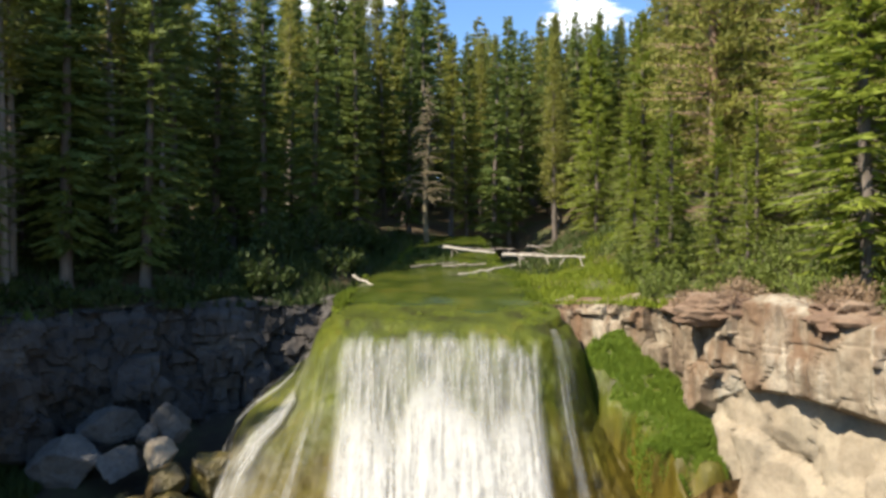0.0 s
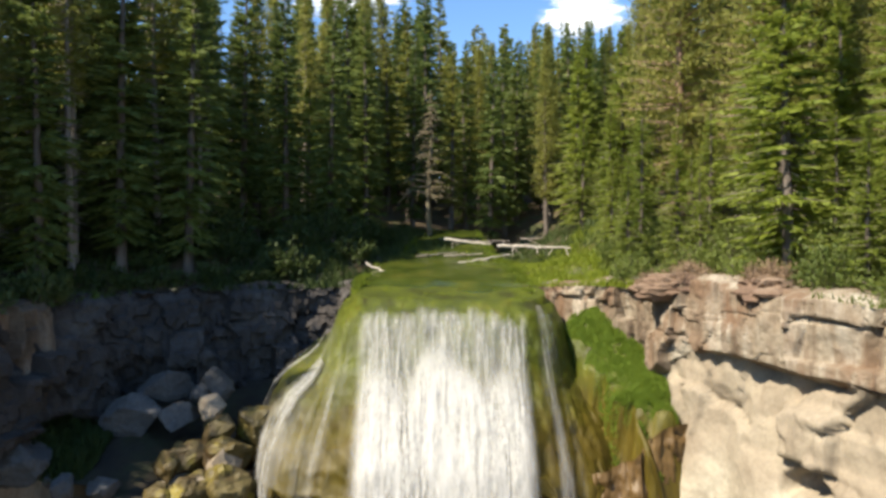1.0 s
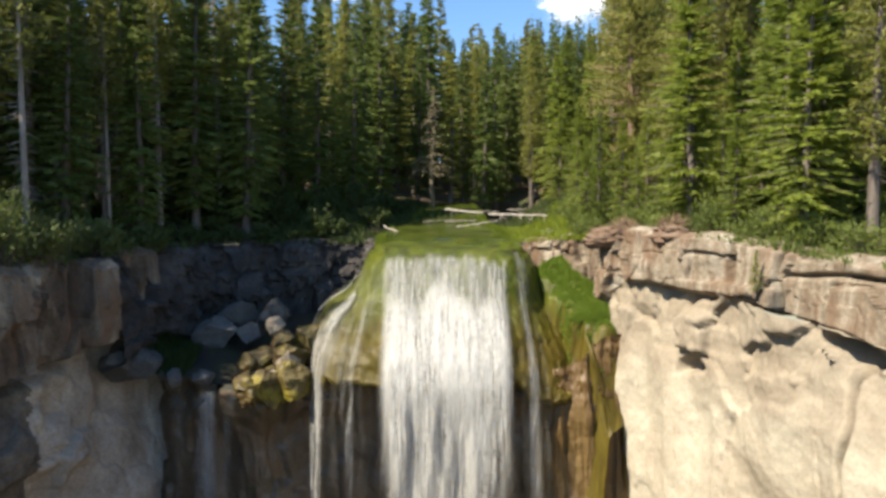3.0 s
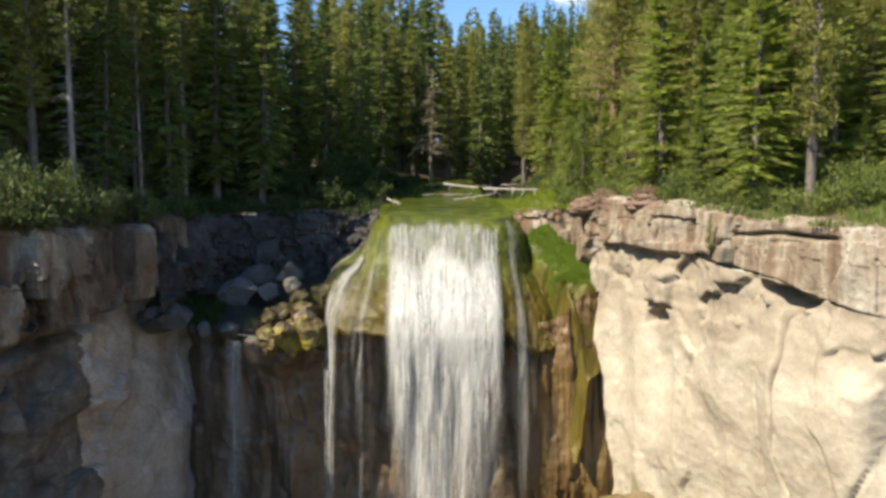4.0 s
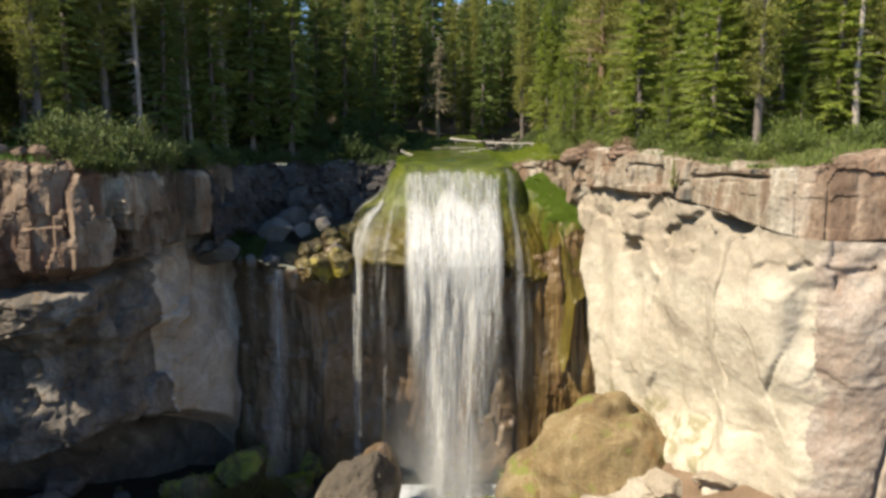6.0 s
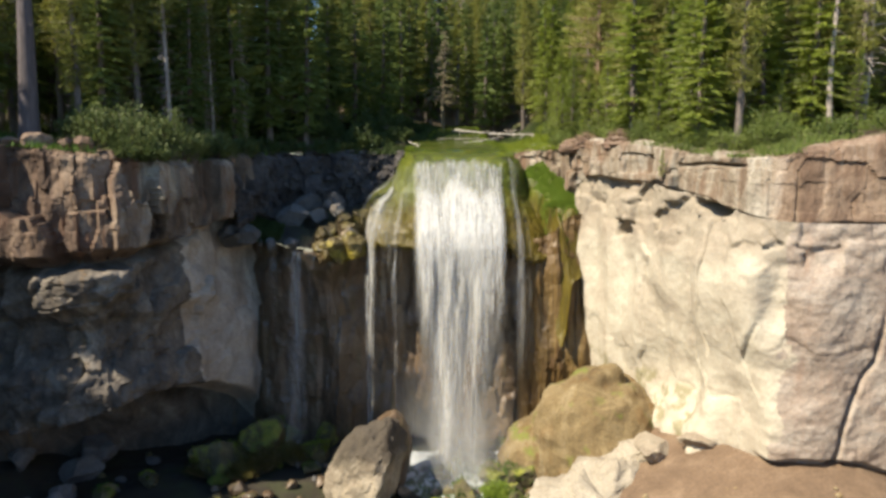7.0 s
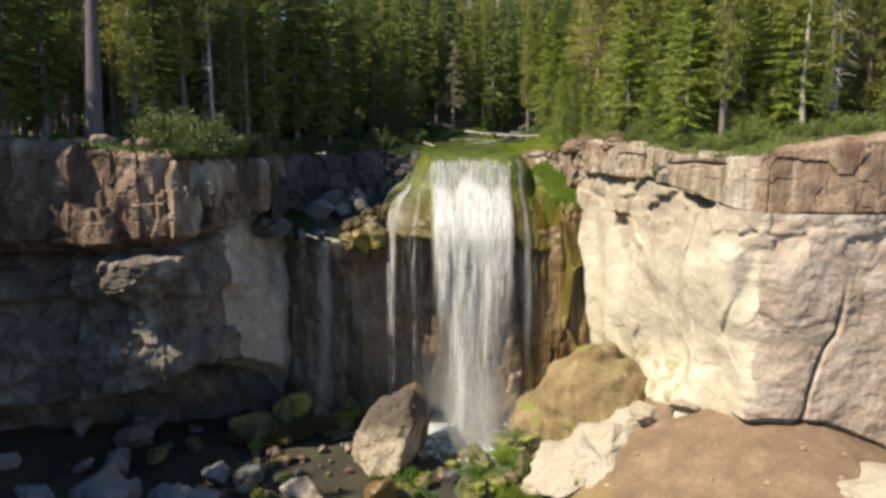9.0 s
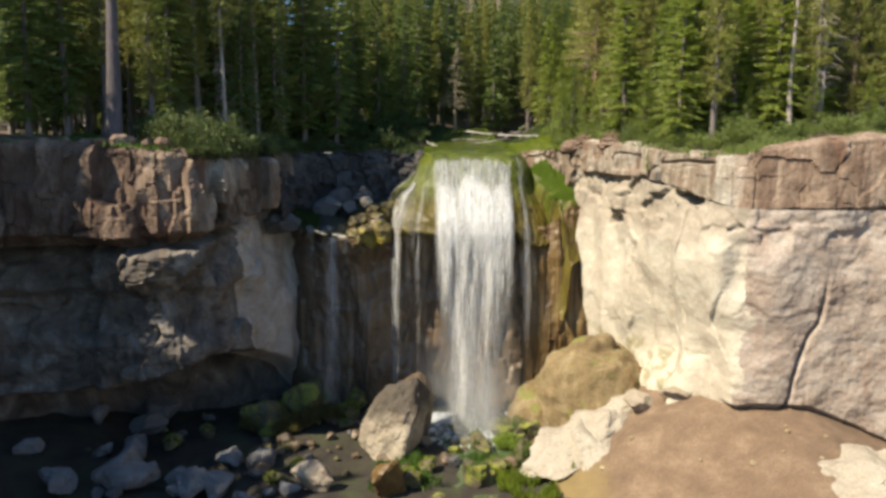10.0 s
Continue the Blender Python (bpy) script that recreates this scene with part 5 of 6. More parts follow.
def conifer(name, label, h, r, bare, leaf, bark, seed, per=5, gap=0.42, thick=1.0, droop=0.25, dead=0.0, fullness=1.0, trunk_r=None, curve=0.85, fans=6, tufts=False, limbs=True):
    """A conifer: tapered trunk with limbs, and a crown of needle sprays on whorls of branches."""
    rng = np.random.default_rng(seed)
    root = empty(name)
    tr = trunk_r or (0.012 * h + 0.03)
    zs = np.linspace(-0.6, h, 12)
    bend = np.stack([0.012 * h * np.sin(zs / h * 2.1 + seed), 0.012 * h * np.cos(zs / h * 1.7 + seed), zs], -1)
    bend[:, :2] -= bend[1, :2]
    rad = tr * np.clip(1 - zs / h, 0.03, 1) ** 0.8
    rad[0] *= 1.35
    wood = [tube(bend, rad, 8)]
    z0 = bare * h
    levels = np.arange(z0, h * 0.985, gap)
    zb = np.repeat(levels, per) + rng.uniform(-gap, gap, len(levels) * per) * 0.6
    zb = np.clip(zb, z0, h * 0.985)
    t = (zb - z0) / (h - z0)
    shape = (1 - t) ** curve * np.clip(0.45 + 2.2 * t, 0, 1)
    L = np.maximum(0.16, r * shape * rng.uniform(0.6, 1.15, len(zb)))
    keep = rng.random(len(zb)) < fullness
    zb, t, L = zb[keep], t[keep], L[keep]
    ang = rng.uniform(0, 2 * math.pi, len(zb))
    up = 0.55 * t ** 1.5 - droop * (1 - t)
    way = np.stack([np.cos(ang), np.sin(ang), up], -1)
    way /= np.linalg.norm(way, axis=1)[:, None]
    a = np.stack([np.interp(zb, zs, bend[:, 0]), np.interp(zb, zs, bend[:, 1]), zb], -1)
    b = a + way * L[:, None]
    if limbs and fans > 4:
        wood.append(rods(a, b, 0.010 + 0.012 * L, 0.004, 3))
    if dead > 0:
        k = int(dead * h * 3)
        zd = rng.uniform(0.12 * h, max(z0 + 1.0, 0.3 * h), k)
        ad = rng.uniform(0, 2 * math.pi, k)
        Ld = rng.uniform(0.25, 0.8, k) * max(0.7, r * 0.7)
        a2 = np.stack([np.interp(zd, zs, bend[:, 0]), np.interp(zd, zs, bend[:, 1]), zd], -1)
        w2 = np.stack([np.cos(ad), np.sin(ad), rng.uniform(-0.5, 0.1, k)], -1)
        wood.append(rods(a2, a2 + w2 * Ld[:, None], 0.018, 0.005, 3))
    put("trunk", mesh_of("trunk", *joined(*wood), bark), root)
    bases, ways, lens = [], [], []
    for frac in np.linspace(0.16, 1.0, fans):
        for sgn in (-1, 1):
            ok = (L * frac > 0.05) & (rng.random(len(L)) < 0.92)
            m = int(ok.sum())
            f = np.clip(frac + rng.uniform(-0.06, 0.06, m), 0.1, 1.0)
            pos = a[ok] + way[ok] * (L[ok] * f)[:, None]
            pos[:, 2] -= 0.10 * (droop + 0.1) * (L[ok] * f) ** 2
            side = np.stack([-way[ok][:, 1], way[ok][:, 0], np.zeros(m)], -1)
            if tufts:
                d = rng.normal(size=(m, 3)) + way[ok] * 0.8 + np.array((0, 0, 0.35))
                pos = pos + rng.normal(size=(m, 3)) * 0.12
                ln = rng.uniform(0.18, 0.34, m)
            else:
                d = way[ok] * 0.8 + side * sgn * rng.uniform(0.4, 1.0, (m, 1)) + rng.normal(size=(m, 3)) * 0.18
                d[:, 2] -= 0.12
                ln = (0.18 + 0.26 * L[ok] * (1.15 - f)) * rng.uniform(0.7, 1.3, m)
            d /= np.linalg.norm(d, axis=1)[:, None]
            bases.append(pos)
            ways.append(d)
            lens.append(ln * thick)
    bases, ways, lens = np.vstack(bases), np.vstack(ways), np.concatenate(lens)
    cv, cf = needles(bases, ways, lens, np.clip(lens * 0.30, 0.05, 0.15) * thick, rng)
    put("crown", mesh_of("crown", cv, cf, leaf, False), root)
    return tagged(root, label, "tree", "forest trees")


def snag(name, label, h, seed, trunk_r=0.2, limbs=40, reach=1.3, wood=None):
    """A dead standing tree: bare trunk with crooked limbs."""
    rng = np.random.default_rng(seed)
    root = empty(name)
    zs = np.linspace(-0.6, h, 14)
    line = np.stack([0.10 * np.sin(zs * 0.7 + seed), 0.10 * np.cos(zs * 0.5 + seed), zs], -1)
    rad = trunk_r * np.clip(1 - zs / h, 0.06, 1) ** 0.7
    put("trunk", mesh_of("trunk", *tube(line, rad, 8), wood or GREYWOOD), root)
    zd = rng.uniform(0.25 * h, 0.97 * h, limbs)
    ad = rng.uniform(0, 2 * math.pi, limbs)
    L = reach * rng.uniform(0.3, 1.0, limbs) * (1.15 - zd / h)
    a = np.stack([np.interp(zd, zs, line[:, 0]), np.interp(zd, zs, line[:, 1]), zd], -1)
    mid = a + np.stack([np.cos(ad), np.sin(ad), rng.uniform(-0.2, 0.3, limbs)], -1) * (L * 0.55)[:, None]
    end = mid + np.stack([np.cos(ad + 0.4), np.sin(ad + 0.4), rng.uniform(-1.1, -0.1, limbs)], -1) * (L * 0.6)[:, None]
    fork = mid + np.stack([np.cos(ad - 0.8), np.sin(ad - 0.8), rng.uniform(-0.4, 0.6, limbs)], -1) * (L * 0.4)[:, None]
    put("bare_crown", mesh_of("bare_crown", *joined(rods(a, mid, 0.045, 0.03, 4), rods(mid, end, 0.03, 0.008, 3), rods(mid, fork, 0.02, 0.006, 3)), wood or GREYWOOD), root)
    return tagged(root, label, "dead tree", "dead trees")


def bush(name, label, r, h, leaf, seed, count=900, size=0.16, category="bush", group="", stems=26, bark=None):
    rng = np.random.default_rng(seed)
    root = empty(name)
    ang, tilt = rng.uniform(0, 2 * math.pi, stems), rng.uniform(0.0, 1.0, stems) ** 0.6
    top = np.stack([np.cos(ang) * r * tilt, np.sin(ang) * r * tilt, h * (1.0 - 0.55 * tilt ** 2) * rng.uniform(0.65, 1.1, stems)], -1)
    foot = top * np.array((0.15, 0.15, 0.0)) + np.array((0, 0, -0.25))
    put("woody_stem", mesh_of("woody_stem", *rods(foot, top, 0.02, 0.006, 3), bark or BARK), root)
    k = rng.integers(0, stems, count)
    f = rng.uniform(0.35, 1.0, count) ** 0.7
    pos = foot[k] + (top - foot)[k] * f[:, None] + rng.normal(size=(count, 3)) * np.array((0.13, 0.13, 0.10)) * r
    pos[:, 2] = np.maximum(pos[:, 2], 0.02)
    way = rng.normal(size=(count, 3)) * 0.7 + (top - foot)[k] / (np.linalg.norm((top - foot)[k], axis=1)[:, None])
    way /= np.linalg.norm(way, axis=1)[:, None]
    L = size * rng.uniform(0.6, 1.4, count)
    put("foliage", mesh_of("foliage", *sprays(pos, way, L, L * 0.36, rng), leaf, False), root)
    return tagged(root, label, category, group)


KINDS = [
    conifer("fir_tree", "dark green fir with dense drooping branches", 15.0, 2.6, 0.10, FIR, BARK, 1, 8, 0.34, 1.1, 0.34, 0.3, fans=8, limbs=False),
    conifer("fir_tree", "slim dark fir with a pointed top", 13.0, 2.0, 0.08, FIR, BARK, 2, 8, 0.32, 1.05, 0.32, 0.3, fans=8, limbs=False),
    conifer("pine_tree", "tall pine with a bare grey trunk and thin crown", 16.5, 1.7, 0.30, PINE, BARK, 3, 7, 0.32, 1.0, 0.10, 1.6, 0.9, fans=12, tufts=True),
    conifer("pine_tree", "slender pine with a ragged yellowish-green crown", 14.5, 1.5, 0.20, PINE, BARK, 4, 7, 0.30, 1.0, 0.15, 1.6, 0.9, fans=12, tufts=True),
    conifer("fir_tree", "broad green fir in full sun", 12.0, 2.5, 0.05, BRIGHT, BARK, 5, 8, 0.28, 0.95, 0.22, 0.2, fans=10),
    conifer("young_fir", "small bright green young fir", 6.5, 1.5, 0.04, BRIGHT, BARK, 6, 8, 0.22, 0.8, 0.15, 0.0, fans=8),
    conifer("pine_tree", "full-crowned pine with long upturned boughs", 14.0, 2.9, 0.12, PINE, REDBARK, 7, 9, 0.34, 1.0, -0.05, 0.6, 0.9, None, 0.6, 18, True),
    conifer("fir_tree", "distant slim fir in the forest", 13.5, 2.0, 0.08, FIR, BARK, 8, 7, 0.46, 1.5, 0.28, 0.0, fans=4),
    conifer("pine_tree", "distant pine with a sunlit yellowish crown", 14.0, 1.7, 0.18, PINE, BARK, 9, 7, 0.46, 1.5, 0.15, 0.4, fans=4),
    conifer("young_fir", "dark young fir growing in the forest shade", 5.0, 1.5, 0.03, FIR, BARK, 10, 7, 0.26, 1.05, 0.2, 0.0, fans=6),
    conifer("pine_tree", "thin pale-trunked pine, bare below a narrow crown", 15.5, 1.35, 0.42, PINE, GREYWOOD, 11, 7, 0.34, 1.0, 0.2, 2.2, 0.9, 0.13, fans=9, tufts=True),
    conifer("pine_tree", "thin leaning pine with many dead twigs", 13.5, 1.2, 0.50, FIR, GREYWOOD, 12, 7, 0.34, 1.0, 0.2, 2.6, 0.9, 0.11, fans=8),
]
BASE_H = [15.0, 13.0, 16.5, 14.5, 12.0, 6.5, 14.0, 13.5, 14.0, 5.0, 15.5, 13.5]
first_use = [True] * len(KINDS)


def gz(x, y):
    return float(ground_z(np.array(float(x)), np.array(float(y))))


def plant(kind, x, y, height=None, z=None, turn=None):
    s = (height or BASE_H[kind]) / BASE_H[kind]
    m = pose(x, y, gz(x, y) - 0.05 if z is None else z, 0, 0, RNG.uniform(0, 360) if turn is None else turn)
    ob = KINDS[kind]
    if first_use[kind]:
        first_use[kind] = False
    else:
        ob = copy_thing(ob, m)
    ob.matrix_basis = m @ Matrix.Scale(s, 4)
    return ob


# trees that stand out, then the forest round them
PLACED = [(2, -12.3, 31, 17), (5, -7.2, 32.7, 8.0), (6, 9.6, 24.5, 15), (6, 12.5, 22.5, 13), (4, 15.0, 19.5, 10), (1, -1.9, 38.6, 11.5), (1, 5.1, 45, 13), (1, -9.5, 29, 14), (4, 12.3, 18.0, 8),
          (4, 17.5, 16.0, 10), (2, 18.5, 21, 16), (2, 22, 18, 16), (5, 8.2, 20.6, 5), (5, 10.5, 17.6, 4.5), (4, 20.5, 13.0, 9), (3, 17, 12.5, 9), (2, 14.8, 25, 17), (5, 6.7, 21.6, 4.6), (5, 7.6, 23.2, 5.5), (4, 8.3, 25.5, 6), (5, 6.9, 25.0, 4), (5, 9.2, 20.4, 5), (4, 7.6, 28.5, 6.5), (0, -13.9, 20.0, 13), (1, -15.4, 16.4, 12), (2, -17.4, 14.4, 15), (0, -18.8, 13.2, 14), (1, -16.6, 18.2, 13), (0, -12.4, 22.8, 15), (0, -20.2, 15.2, 15), (2, -22.0, 12.0, 15), (0, -24.0, 11.4, 15), (1, -25.6, 10.2, 14), (3, -19.0, 11.2, 13)]
for kind, x, y, hh in PLACED:
    plant(kind, x, y, hh)
taken = [(x, y) for _, x, y, _ in PLACED]


def free(x, y, sep):
    if in_canyon(np.array(x), np.array(y)) or rim_near(np.array(x), np.array(y))[0] < 1.2:
        return False
    if (y < 33 and -5.0 < x < (6.2 if y < 26 else 7.0)) or (y < 38 and -2.0 < x < 5.5):
        return False
    if (x > 0 and y < 9.5) or (x < -9 and y < 13.0 - 0.6 * max(0, -x - 19)):
        return False
    if abs(x) > 14 + 0.72 * (y + 10) or (-9.5 < x < 0 and y < 28):
        return False
    return min((x - a) ** 2 + (y - b) ** 2 for a, b in taken) > sep * sep


def scatter(count, x0, x1, y0, y1, kinds, weights, sep, lo, hi):
    got = tries = 0
    while got < count and tries < count * 25:
        tries += 1
        x, y = float(RNG.uniform(x0, x1)), float(RNG.uniform(y0, y1))
        if not free(x, y, sep):
            continue
        kind = int(RNG.choice(kinds, p=weights))
        tall = BASE_H[kind] * RNG.uniform(lo, hi)
        if y > 22 and -0.2 * y < x < 0.31 * y:
            tall = min(tall, 20 + (0.33 if x > 0 else 0.43) * y - gz(x, y) + RNG.uniform(-1.5, 0.8))
        plant(kind, x, y, tall)
        taken.append((x, y))
        got += 1


scatter(54, -27, -5, 14, 30, [0, 1, 3, 10, 11], [0.20, 0.18, 0.14, 0.28, 0.20], 1.3, 0.85, 1.15)
scatter(64, -40, -4, 14, 42, [0, 1, 2, 3, 10], [0.26, 0.22, 0.16, 0.14, 0.22], 1.6, 0.85, 1.15)
scatter(26, 9, 30, 9.5, 18, [4, 2, 3], [0.6, 0.25, 0.15], 1.8, 0.7, 1.05)
scatter(46, 6, 36, 16, 40, [0, 2, 3, 4, 6, 1], [0.10, 0.18, 0.20, 0.26, 0.16, 0.10], 1.7, 0.8, 1.12)
scatter(60, -12, 16, 37, 56, [7, 8, 1, 3], [0.4, 0.3, 0.15, 0.15], 1.6, 0.85, 1.35)
scatter(54, -12, 26, 54, 78, [7, 8], [0.5, 0.5], 1.5, 1.0, 1.45)
scatter(60, -46, 46, 42, 72, [7, 8], [0.5, 0.5], 1.7, 0.85, 1.15)
scatter(50, -34, -5, 20, 44, [9, 9, 5], [0.5, 0.35, 0.15], 1.0, 0.5, 1.1)
scatter(50, 6.5, 30, 10, 34, [9, 5, 4], [0.25, 0.55, 0.2], 1.1, 0.5, 0.95)
def far_woods():
    """The forest beyond, too far to tell the trees apart: rough crowns of drooping boughs."""
    rng = np.random.default_rng(77)
    bases, ways, lens = [], [], []
    for k in range(230):
        x, y = rng.uniform(-75, 75), rng.uniform(78, 118)
        z, tall = gz(x, y), rng.uniform(10, 14)
        n = 110
        f = rng.uniform(0.05, 1, n)
        a = rng.uniform(0, 2 * math.pi, n)
        r = 2.2 * (1 - f) + 0.15
        out = np.stack([np.cos(a), np.sin(a), -0.25 + 0.6 * f], -1)
        bases.append(np.stack([x + 0 * f, y + 0 * f, z + f * tall], -1))
        ways.append(out / np.linalg.norm(out, axis=1)[:, None])
        lens.append(r * rng.uniform(0.7, 1.2, n))
    lens = np.concatenate(lens)
    me = mesh_of("far_woods", *needles(np.vstack(bases), np.vstack(ways), lens, lens * 0.4 + 0.3, rng), FIR, False)
    return tagged(put("far_woods", me), "dark conifer forest beyond the near trees", "forest", kind="stuff")


far_woods()
plant(5, 9.3, 9.5, 1.3, 16.9)
# out-of-view wood, added on the left canyon rim to shade the gorge
for k in range(34):
    y = -42 + 1.6 * k
    # kept low so that sun reaches the block on the left cliff
    if -4.0 < y < 0.2:
        plant(8, -30.5 - RNG.uniform(0, 2), y, RNG.uniform(7.0, 8.2), 18.3)
        continue
    # shorter trees here set where the shadow ends on the canyon floor
    low = 5.0 if -26 < y < -5.0 else 0
    plant(int(RNG.choice([7, 8, 8])), -30.5 - RNG.uniform(0, 2) + (2 if y > 3 else 0), y, RNG.uniform(15, 18.5) - (3.5 if y > 9 else low), 18.3)
    plant(int(RNG.choice([7, 8])), -33.5 - RNG.uniform(0, 3) + (2 if y > 3 else 0), y + 0.8, RNG.uniform(16, 20) - (4.5 if y > 9 else low), 18.3)

# more unseen firs, to shade the far left of the cap rock
for y, tall in ((1.9, 14.5), (2.6, 15.5), (3.6, 15.0), (4.6, 14.0)):
    plant(7, -29.8 + 0.1 * y, y, tall, 18.3)

big_pine = conifer("large_pine", "thick-trunked old pine with grey-brown bark on the cliff edge", 17.5, 2.6, 0.55, PINE, DARKBARK, 31, 5, 0.4, 1.2, 0.0, 0.3, 0.8, 0.46, 0.6, 6, True)
big_pine.matrix_basis = pose(-20.2, 9.0, gz(-20.2, 9.0) - 0.1)
dead_centre = snag("dead_pine", "weathered dead pine with crooked bare limbs by the stream", 8.4, 41, 0.15, 120, 2.3, DRYWOOD)
dead_centre.matrix_basis = pose(-0.8, 35.2, gz(-0.8, 35.2))
dead_right = snag("dead_pine", "grey dead pine with hanging bare branches", 11, 43, 0.17, 90, 1.7)
dead_right.matrix_basis = pose(19.0, 9.8, gz(19, 9.8))
dead_thin = snag("dead_pine", "thin pale dead pine trunk", 12, 47, 0.15, 20, 0.7)
dead_thin.matrix_basis = pose(17.2, 9.6, gz(17.2, 9.6))

# thin bare-stemmed pines on the left bench
thin = np.random.default_rng(83)
for k in range(26):
    x, y = thin.uniform(-33, -13.5), thin.uniform(15.5, 27)
    if rim_near(np.array(x), np.array(y))[0] > 1.5 and not in_canyon(np.array(x), np.array(y)):
        plant((10, 11)[k % 2], x, y, thin.uniform(11, 16))

# sunlit young growth crowding the right rim
for kind, x, y, tall in ((6, 11.0, 20.5, 12), (6, 14.0, 17.2, 11), (4, 10.4, 19.0, 6.5), (4, 13.2, 15.2, 7.0), (5, 11.6, 14.2, 4.5), (5, 9.6, 16.6, 3.6), (4, 15.8, 13.2, 7.5), (5, 13.6, 11.6, 4.2), (6, 18.6, 13.6, 12), (4, 16.6, 10.4, 6.0), (5, 12.4, 12.9, 3.6), (6, 21.5, 11.0, 12), (4, 22.6, 8.8, 7.5), (5, 18.2, 9.0, 4.0), (5, 15.0, 10.0, 3.2), (2, 12.6, 20.2, 14), (4, 19.6, 16.6, 9), (5, 20.6, 8.0, 3.4)):
    plant(kind, x, y, tall)

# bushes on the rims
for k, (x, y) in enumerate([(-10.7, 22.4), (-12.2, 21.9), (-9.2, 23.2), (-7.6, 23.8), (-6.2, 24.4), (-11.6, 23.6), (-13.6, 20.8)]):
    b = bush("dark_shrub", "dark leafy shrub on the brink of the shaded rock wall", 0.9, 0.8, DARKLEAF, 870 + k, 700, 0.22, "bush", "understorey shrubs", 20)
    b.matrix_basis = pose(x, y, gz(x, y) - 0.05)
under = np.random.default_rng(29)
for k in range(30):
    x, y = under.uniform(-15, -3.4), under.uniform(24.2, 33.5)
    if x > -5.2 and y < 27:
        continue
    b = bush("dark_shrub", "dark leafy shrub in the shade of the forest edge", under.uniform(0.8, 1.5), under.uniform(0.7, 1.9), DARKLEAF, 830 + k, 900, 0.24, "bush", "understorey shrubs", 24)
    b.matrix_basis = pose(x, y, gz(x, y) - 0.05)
for k, (x, y, r, h) in enumerate([(-14.8, 11.2, 1.5, 2.6), (-16.0, 9.9, 1.6, 2.7), (-17.2, 9.4, 1.4, 2.4), (-14.4, 13.4, 1.3, 2.0), (-13.7, 15.9, 1.1, 1.6), (-16.6, 11.6, 1.5, 2.8), (-18.6, 10.4, 1.1, 1.7), (-13.1, 18.4, 1.0, 1.2), (-14.9, 9.6, 0.8, 0.9), (-15.9, 8.9, 0.7, 0.8)]):
    b = bush("sagebrush", "grey-green sagebrush on the cliff edge", r, h, SAGE, 700 + k, 1900, 0.21, "bush", "bushes on the rims", 34)
    b.matrix_basis = pose(x, y, gz(x, y) - 0.05)
for k, (x, y, r, h) in enumerate([(9.6, 13.6, 1.1, 1.2), (10.6, 11.6, 1.2, 1.2), (11.4, 10.0, 1.1, 1.1), (8.6, 15.9, 1.0, 1.1), (12.2, 8.3, 1.2, 1.1), (13.4, 7.0, 1.2, 1.0), (15.4, 6.0, 1.2, 0.9), (17.6, 5.6, 1.3, 0.9), (20.0, 5.4, 1.3, 1.0), (8.0, 18.4, 1.1, 1.3), (10.5, 14.8, 1.3, 1.7), (12.6, 11.6, 1.3, 1.6), (14.2, 9.4, 1.3, 1.4), (22.5, 5.0, 1.4, 1.0), (6.5, 20.3, 0.9, 1.1), (7.3, 21.8, 1.1, 1.2), (8.3, 22.4, 1.2, 1.3), (6.9, 23.6, 1.0, 1.0), (8.4, 24.2, 1.2, 1.3), (7.4, 26.2, 1.2, 1.2), (9.4, 18.6, 1.2, 1.4), (11.2, 16.0, 1.3, 1.5)]):
    b = bush("green_shrub", "low green shrub along the sunny cliff edge", r, h, SHRUB, 740 + k, 2200, 0.13, "bush", "bushes on the rims", 34)
    b.matrix_basis = pose(x, y, gz(x, y) - 0.05)
for k, (x, y, r, h) in enumerate([(7.2, 16.9, 0.8, 0.7), (8.6, 14.6, 0.7, 0.8), (6.6, 18.4, 0.6, 0.5)]):
    stone(x + 0.1, y + 0.2, r * 1.15, REDROCK, 640 + k, "rounded bank of red-brown earth on the sunny cliff edge", gz(x, y), (1.5, 1.0, 0.55), 40 * k, 1.25, "earth_bank", "earth banks on the rim", cuts=5, rough=0.2)
    b = bush("dry_brush", "reddish-brown dry brush on the cliff edge", r, h, TWIG, 780 + k, 2600, 0.09, "bush", "bushes on the rims", 40)
    b.matrix_basis = pose(x, y, gz(x, y) - 0.05)


for k, (x, y, r, h) in enumerate([(-12.6, 13.6, 1.3, 1.2), (-10.9, 13.0, 1.2, 1.1), (-9.4, 13.6, 1.0, 0.9), (-13.9, 12.4, 1.1, 0.9), (-11.8, 11.8, 0.9, 0.7), (2.2, 11.8, 0.9, 0.9), (1.6, 9.6, 0.8, 0.7), (2.9, 13.4, 0.9, 0.9)]):
    b = bush("mossy_hummock", "brown and green mossy hummock on wet rocks", r, h, LUSH if x > 0 else MOSSLEAF, 890 + k, 2600, 0.12, "moss", "mossy hummocks", 60, REDBARK)
    b.matrix_basis = pose(x, y, float(floor_z(np.array(x), np.array(y))) + 0.35)


def turf(name, label, count, place, leaf, height, seed, category="grass"):
    """Grass and low plants as one sheet of blades; place(rng, n) gives their feet."""
    rng = np.random.default_rng(seed)
    base = place(rng, count)
    way = rng.normal(size=(len(base), 3)) * 0.35 + np.array((0, 0, 1.0))
    way /= np.linalg.norm(way, axis=1)[:, None]
    L = height * rng.uniform(0.5, 1.4, len(base)) * (1 + 0.55 * vnoise(base * 1.3, seed))
    return tagged(put(name, mesh_of(name, *needles(base, way, L, L * 0.22, rng), leaf, False)), label, category, kind="stuff")


